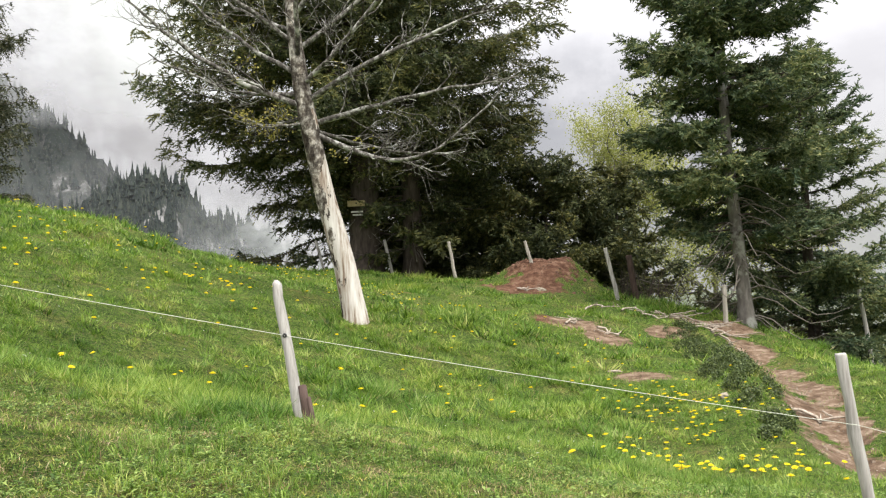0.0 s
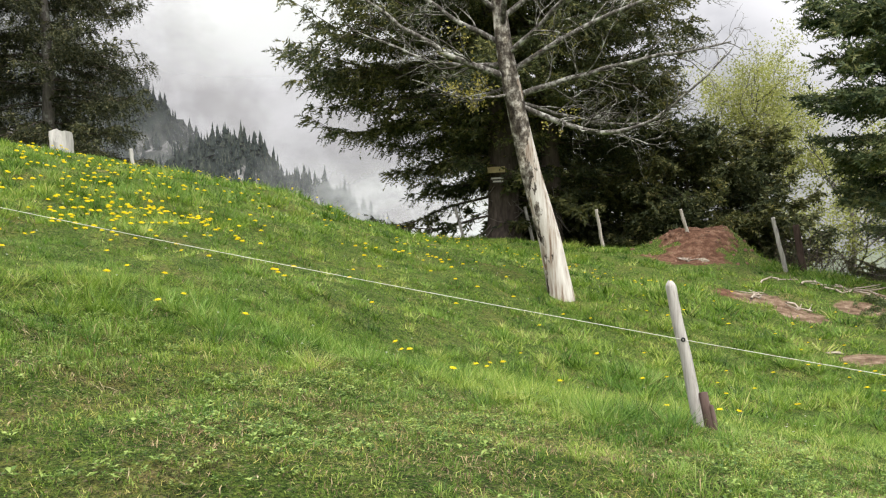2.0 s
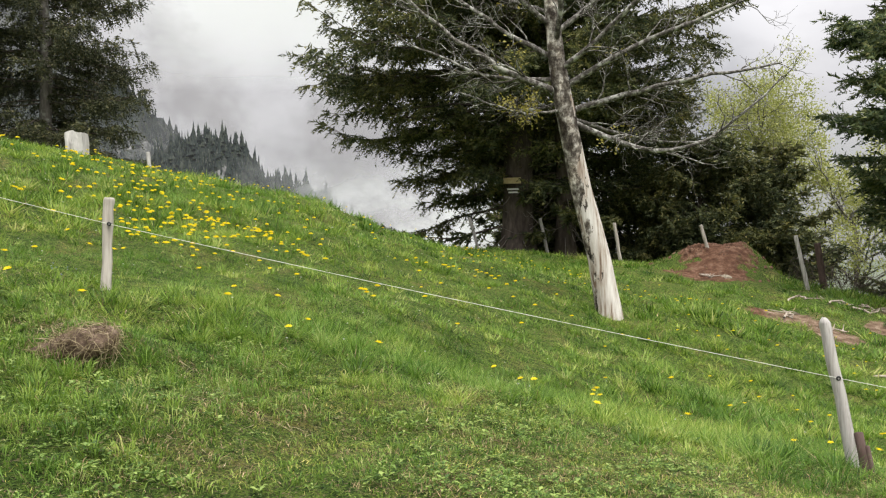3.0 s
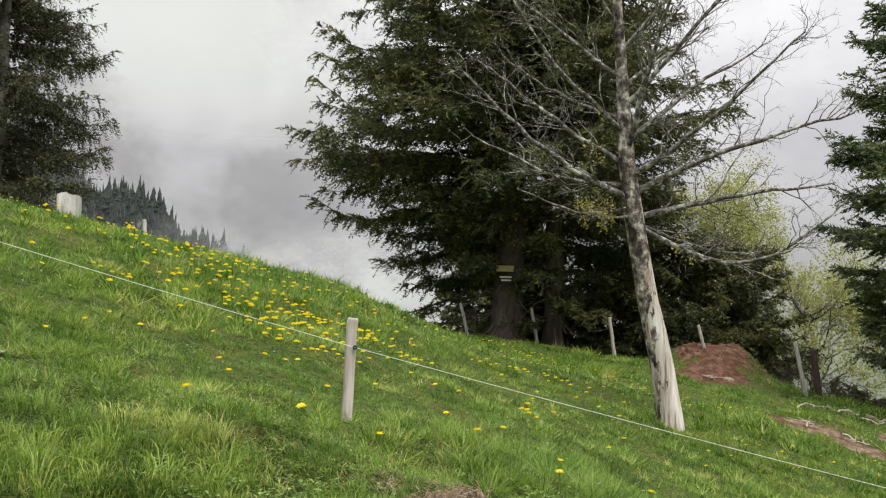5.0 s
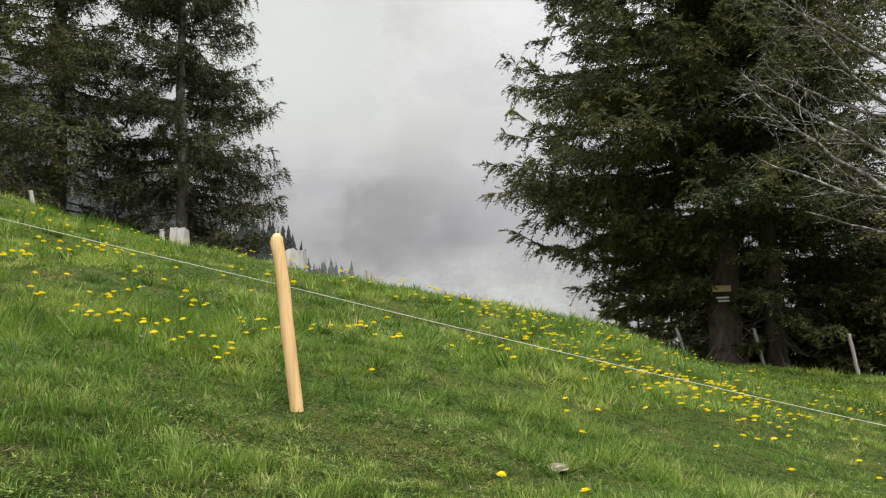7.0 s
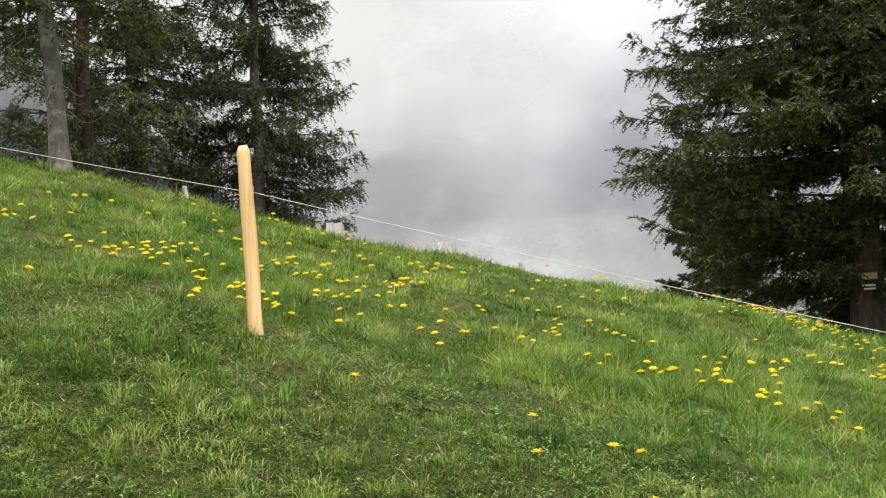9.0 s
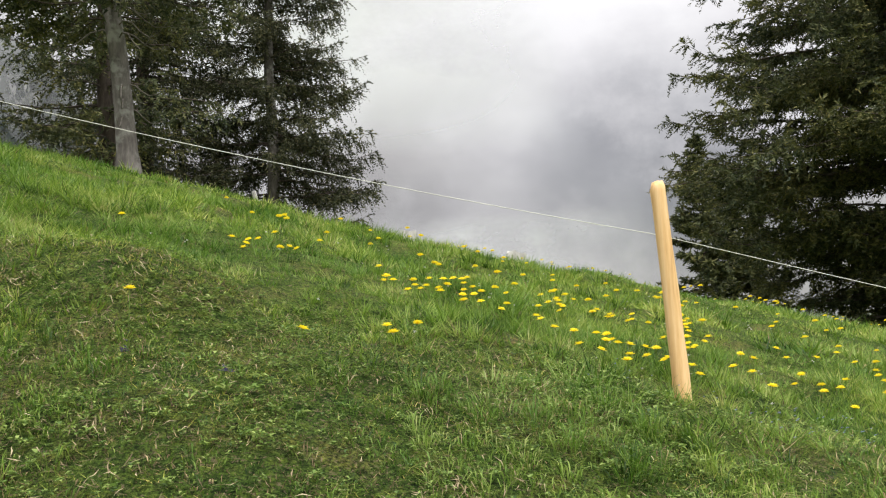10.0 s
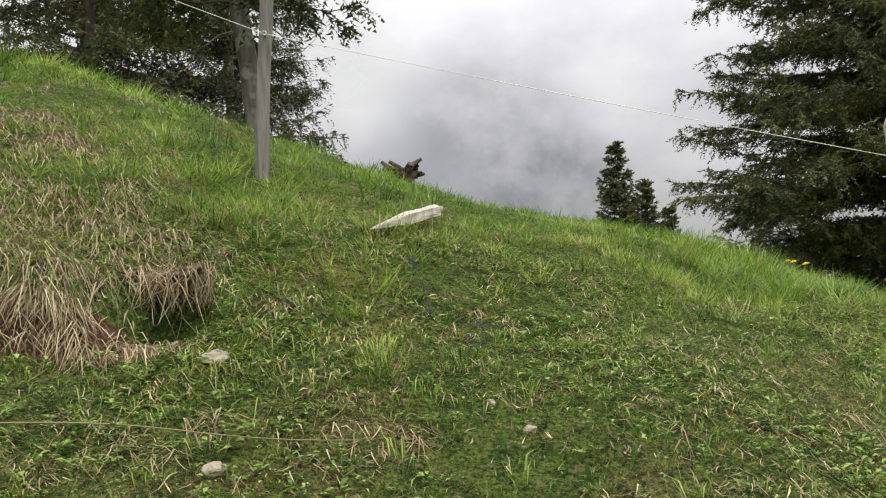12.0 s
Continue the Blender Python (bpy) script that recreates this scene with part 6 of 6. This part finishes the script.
for k, (cx, cy, sx, sy, hh) in enumerate(((4.6, 16.6, 0.30, 0.36, 0.24), (4.45, 15.8, 0.34, 0.40, 0.28), (4.40, 15.0, 0.36, 0.42, 0.30), (4.25, 14.2, 0.36, 0.42, 0.30), (4.35, 13.4, 0.46, 0.45, 0.36), (4.10, 12.6, 0.40, 0.42, 0.32), (4.05, 11.8, 0.40, 0.42, 0.36), (3.90, 11.0, 0.36, 0.42, 0.32), (3.75, 10.2, 0.34, 0.40, 0.30), (3.55, 9.4, 0.26, 0.34, 0.22), (3.3, 8.6, 0.2, 0.3, 0.16))):
    shrub_mat_thing(cx, cy, sx, sy, 0.75 * hh, 120 + k, "low dark green dwarf shrub cushion on the gully edge", M_HEATH, 2000, 0.034)

# leafless brushwood by the far fence
for k, (cx, cy, w, hh) in enumerate(((5.6, 21.6, 0.9, 1.1), (6.6, 21.2, 0.8, 1.2), (4.9, 22.6, 0.8, 1.3), (7.9, 20.4, 0.8, 0.9), (6.2, 23.2, 1.1, 2.2), (7.4, 22.6, 1.1, 2.0), (8.7, 22.0, 1.0, 1.7))):
    r = np.random.RandomState(140 + k)
    root = tagged(new("brushwood"), "brown leafless brushwood beside the far fence", "shrub", "brushwood by the far fence")
    root.location = (cx, cy, gz(cx, cy))
    tb, tips = Tubes(), []
    for q in range(16):
        a = r.uniform(0, 6.28)
        grow(tb, tips, r, np.array([r.normal() * w * 0.3, r.normal() * 0.2, -0.05]), unit(np.array([np.cos(a) * 0.7, np.sin(a) * 0.7, 1.0])), hh * r.uniform(0.5, 1.0), 0.012, 0, [(5, 0.5), (3, 0.5)], 0.1)
    tagged(part("brush", tb.mesh("brush", M_BARK), root), kind="stuff")

# torn sods whose root mats overhang the turf
def turf_sod(x, y, lift, sx, sy, sz, seed, fibres, label, hanging=0.0):
    sod = tagged(new("turf_sod"), label, "turf", "torn sods in the slope")
    sod.location = (x, y, gz(x, y) + lift)
    bm = bmesh.new()
    bmesh.ops.create_icosphere(bm, subdivisions=4, radius=1.0)
    off = Vector((seed * 0.7, 0, 0))
    for v in bm.verts:
        k = 1 + 0.26 * noise.noise(v.co * 1.6 + off) + 0.14 * noise.noise(v.co * 5 + off) + 0.07 * noise.noise(v.co * 13 + off)
        zz = v.co.z if v.co.z < 0.35 else 0.35 + 0.35 * (v.co.z - 0.35)
        v.co = Vector((v.co.x * sx * k, v.co.y * sy * k, zz * sz * k + 0.3 * v.co.x * sx))
    crust = [(v.co.copy(), v.normal.copy()) for v in bm.verts if v.co.z > -0.4 * sz]
    part("root_mat", bm_mesh("root_mat", bm, M_SOD, True), sod)
    r = np.random.RandomState(seed)
    tb = Tubes()
    for k in range(fibres):
        co, nn = crust[r.randint(len(crust))]
        c0, nn = np.array(co), np.array(nn)
        t0 = unit(np.cross(nn, r.normal(size=3)) * (1 - 0.6 * hanging) + np.array([0.0, -0.3, -0.45 - hanging]))
        L = r.uniform(0.04, 0.13)
        s = np.array([0, 0.35, 0.7, 1.0])
        P = c0[None] * 1.01 + t0[None] * (L * s)[:, None] + nn[None] * (0.012 + 0.03 * r.uniform() * np.sin(s * 3.1))[:, None] + r.normal(size=(4, 3)) * 0.006
        P[:, 2] -= 0.25 * L * s ** 2
        tb.add(P, np.array([0.0013, 0.0016, 0.0013, 0.0006]), 3)
    tagged(part("root_tangle", tb.mesh("root_tangle", M_STRAW), sod), kind="stuff")


turf_sod(-19.14, 5.25, 0.010, 0.12, 0.09, 0.030, 153, 220, "torn brown sod overhanging a dark hollow in the bank", 0.6)
turf_sod(-5.03, 4.53, 0.02, 0.22, 0.12, 0.12, 151, 520, "torn brown sod with a tangled root mat overhanging the grass")

# gravel washed out in the gully
r = np.random.RandomState(152)
vs, fs3, n0 = [], [], 0
PATHLINE = [(5.6, 17.0), (5.65, 15.2), (5.1, 12.8), (4.6, 10.8), (4.1, 8.8)]
for k in range(170):
    q = r.uniform(0, 3.999)
    i = int(q)
    cx = PATHLINE[i][0] * (1 - q + i) + PATHLINE[i + 1][0] * (q - i) + r.normal() * 0.2
    cy = PATHLINE[i][1] * (1 - q + i) + PATHLINE[i + 1][1] * (q - i) + r.normal() * 0.2
    sz = r.uniform(0.006, 0.026)
    th = np.arange(6) * 1.047 + r.uniform(0, 1)
    base = np.stack([np.cos(th), np.sin(th) * 0.8, np.zeros(6) - 0.3], 1) * r.uniform(0.8, 1.2, (6, 1))
    upper = np.stack([np.cos(th) * 0.6, np.sin(th) * 0.5, np.zeros(6) + 0.6], 1) * r.uniform(0.7, 1.2, (6, 1))
    vs.append(np.concatenate([base, upper, [[0, 0, 0.75]]]) * sz + np.array([cx, cy, gz(cx, cy)]))
    for e in range(6):
        g = (e + 1) % 6
        fs3 += [[n0 + e, n0 + g, n0 + 6 + g], [n0 + e, n0 + 6 + g, n0 + 6 + e], [n0 + 6 + e, n0 + 6 + g, n0 + 12]]
    n0 += 13
tagged(new("gravel", arrays_mesh("gravel", np.concatenate(vs), np.array(fs3), M_GRIT)), "pale gravel scattered over the worn gully", "gravel", kind="stuff")

# clods of earth on the soil mound
vs, fs3, n0 = [], [], 0
for k in range(150):
    cx, cy = r.normal(2.7, 0.75), r.normal(21.5, 0.8)
    sz = r.uniform(0.015, 0.07)
    th = np.arange(6) * 1.047 + r.uniform(0, 1)
    base = np.stack([np.cos(th), np.sin(th), np.zeros(6) - 0.3], 1) * r.uniform(0.7, 1.3, (6, 1))
    upper = np.stack([np.cos(th) * 0.6, np.sin(th) * 0.6, np.zeros(6) + 0.5], 1) * r.uniform(0.6, 1.3, (6, 1))
    vs.append(np.concatenate([base, upper, [[0, 0, 0.7]]]) * sz + np.array([cx, cy, gz(cx, cy)]))
    for e in range(6):
        g = (e + 1) % 6
        fs3 += [[n0 + e, n0 + g, n0 + 6 + g], [n0 + e, n0 + 6 + g, n0 + 6 + e], [n0 + 6 + e, n0 + 6 + g, n0 + 12]]
    n0 += 13
tagged(new("clods", arrays_mesh("clods", np.concatenate(vs), np.array(fs3), M_SOIL)), "reddish brown clods of earth on the soil mound", "soil", kind="stuff")
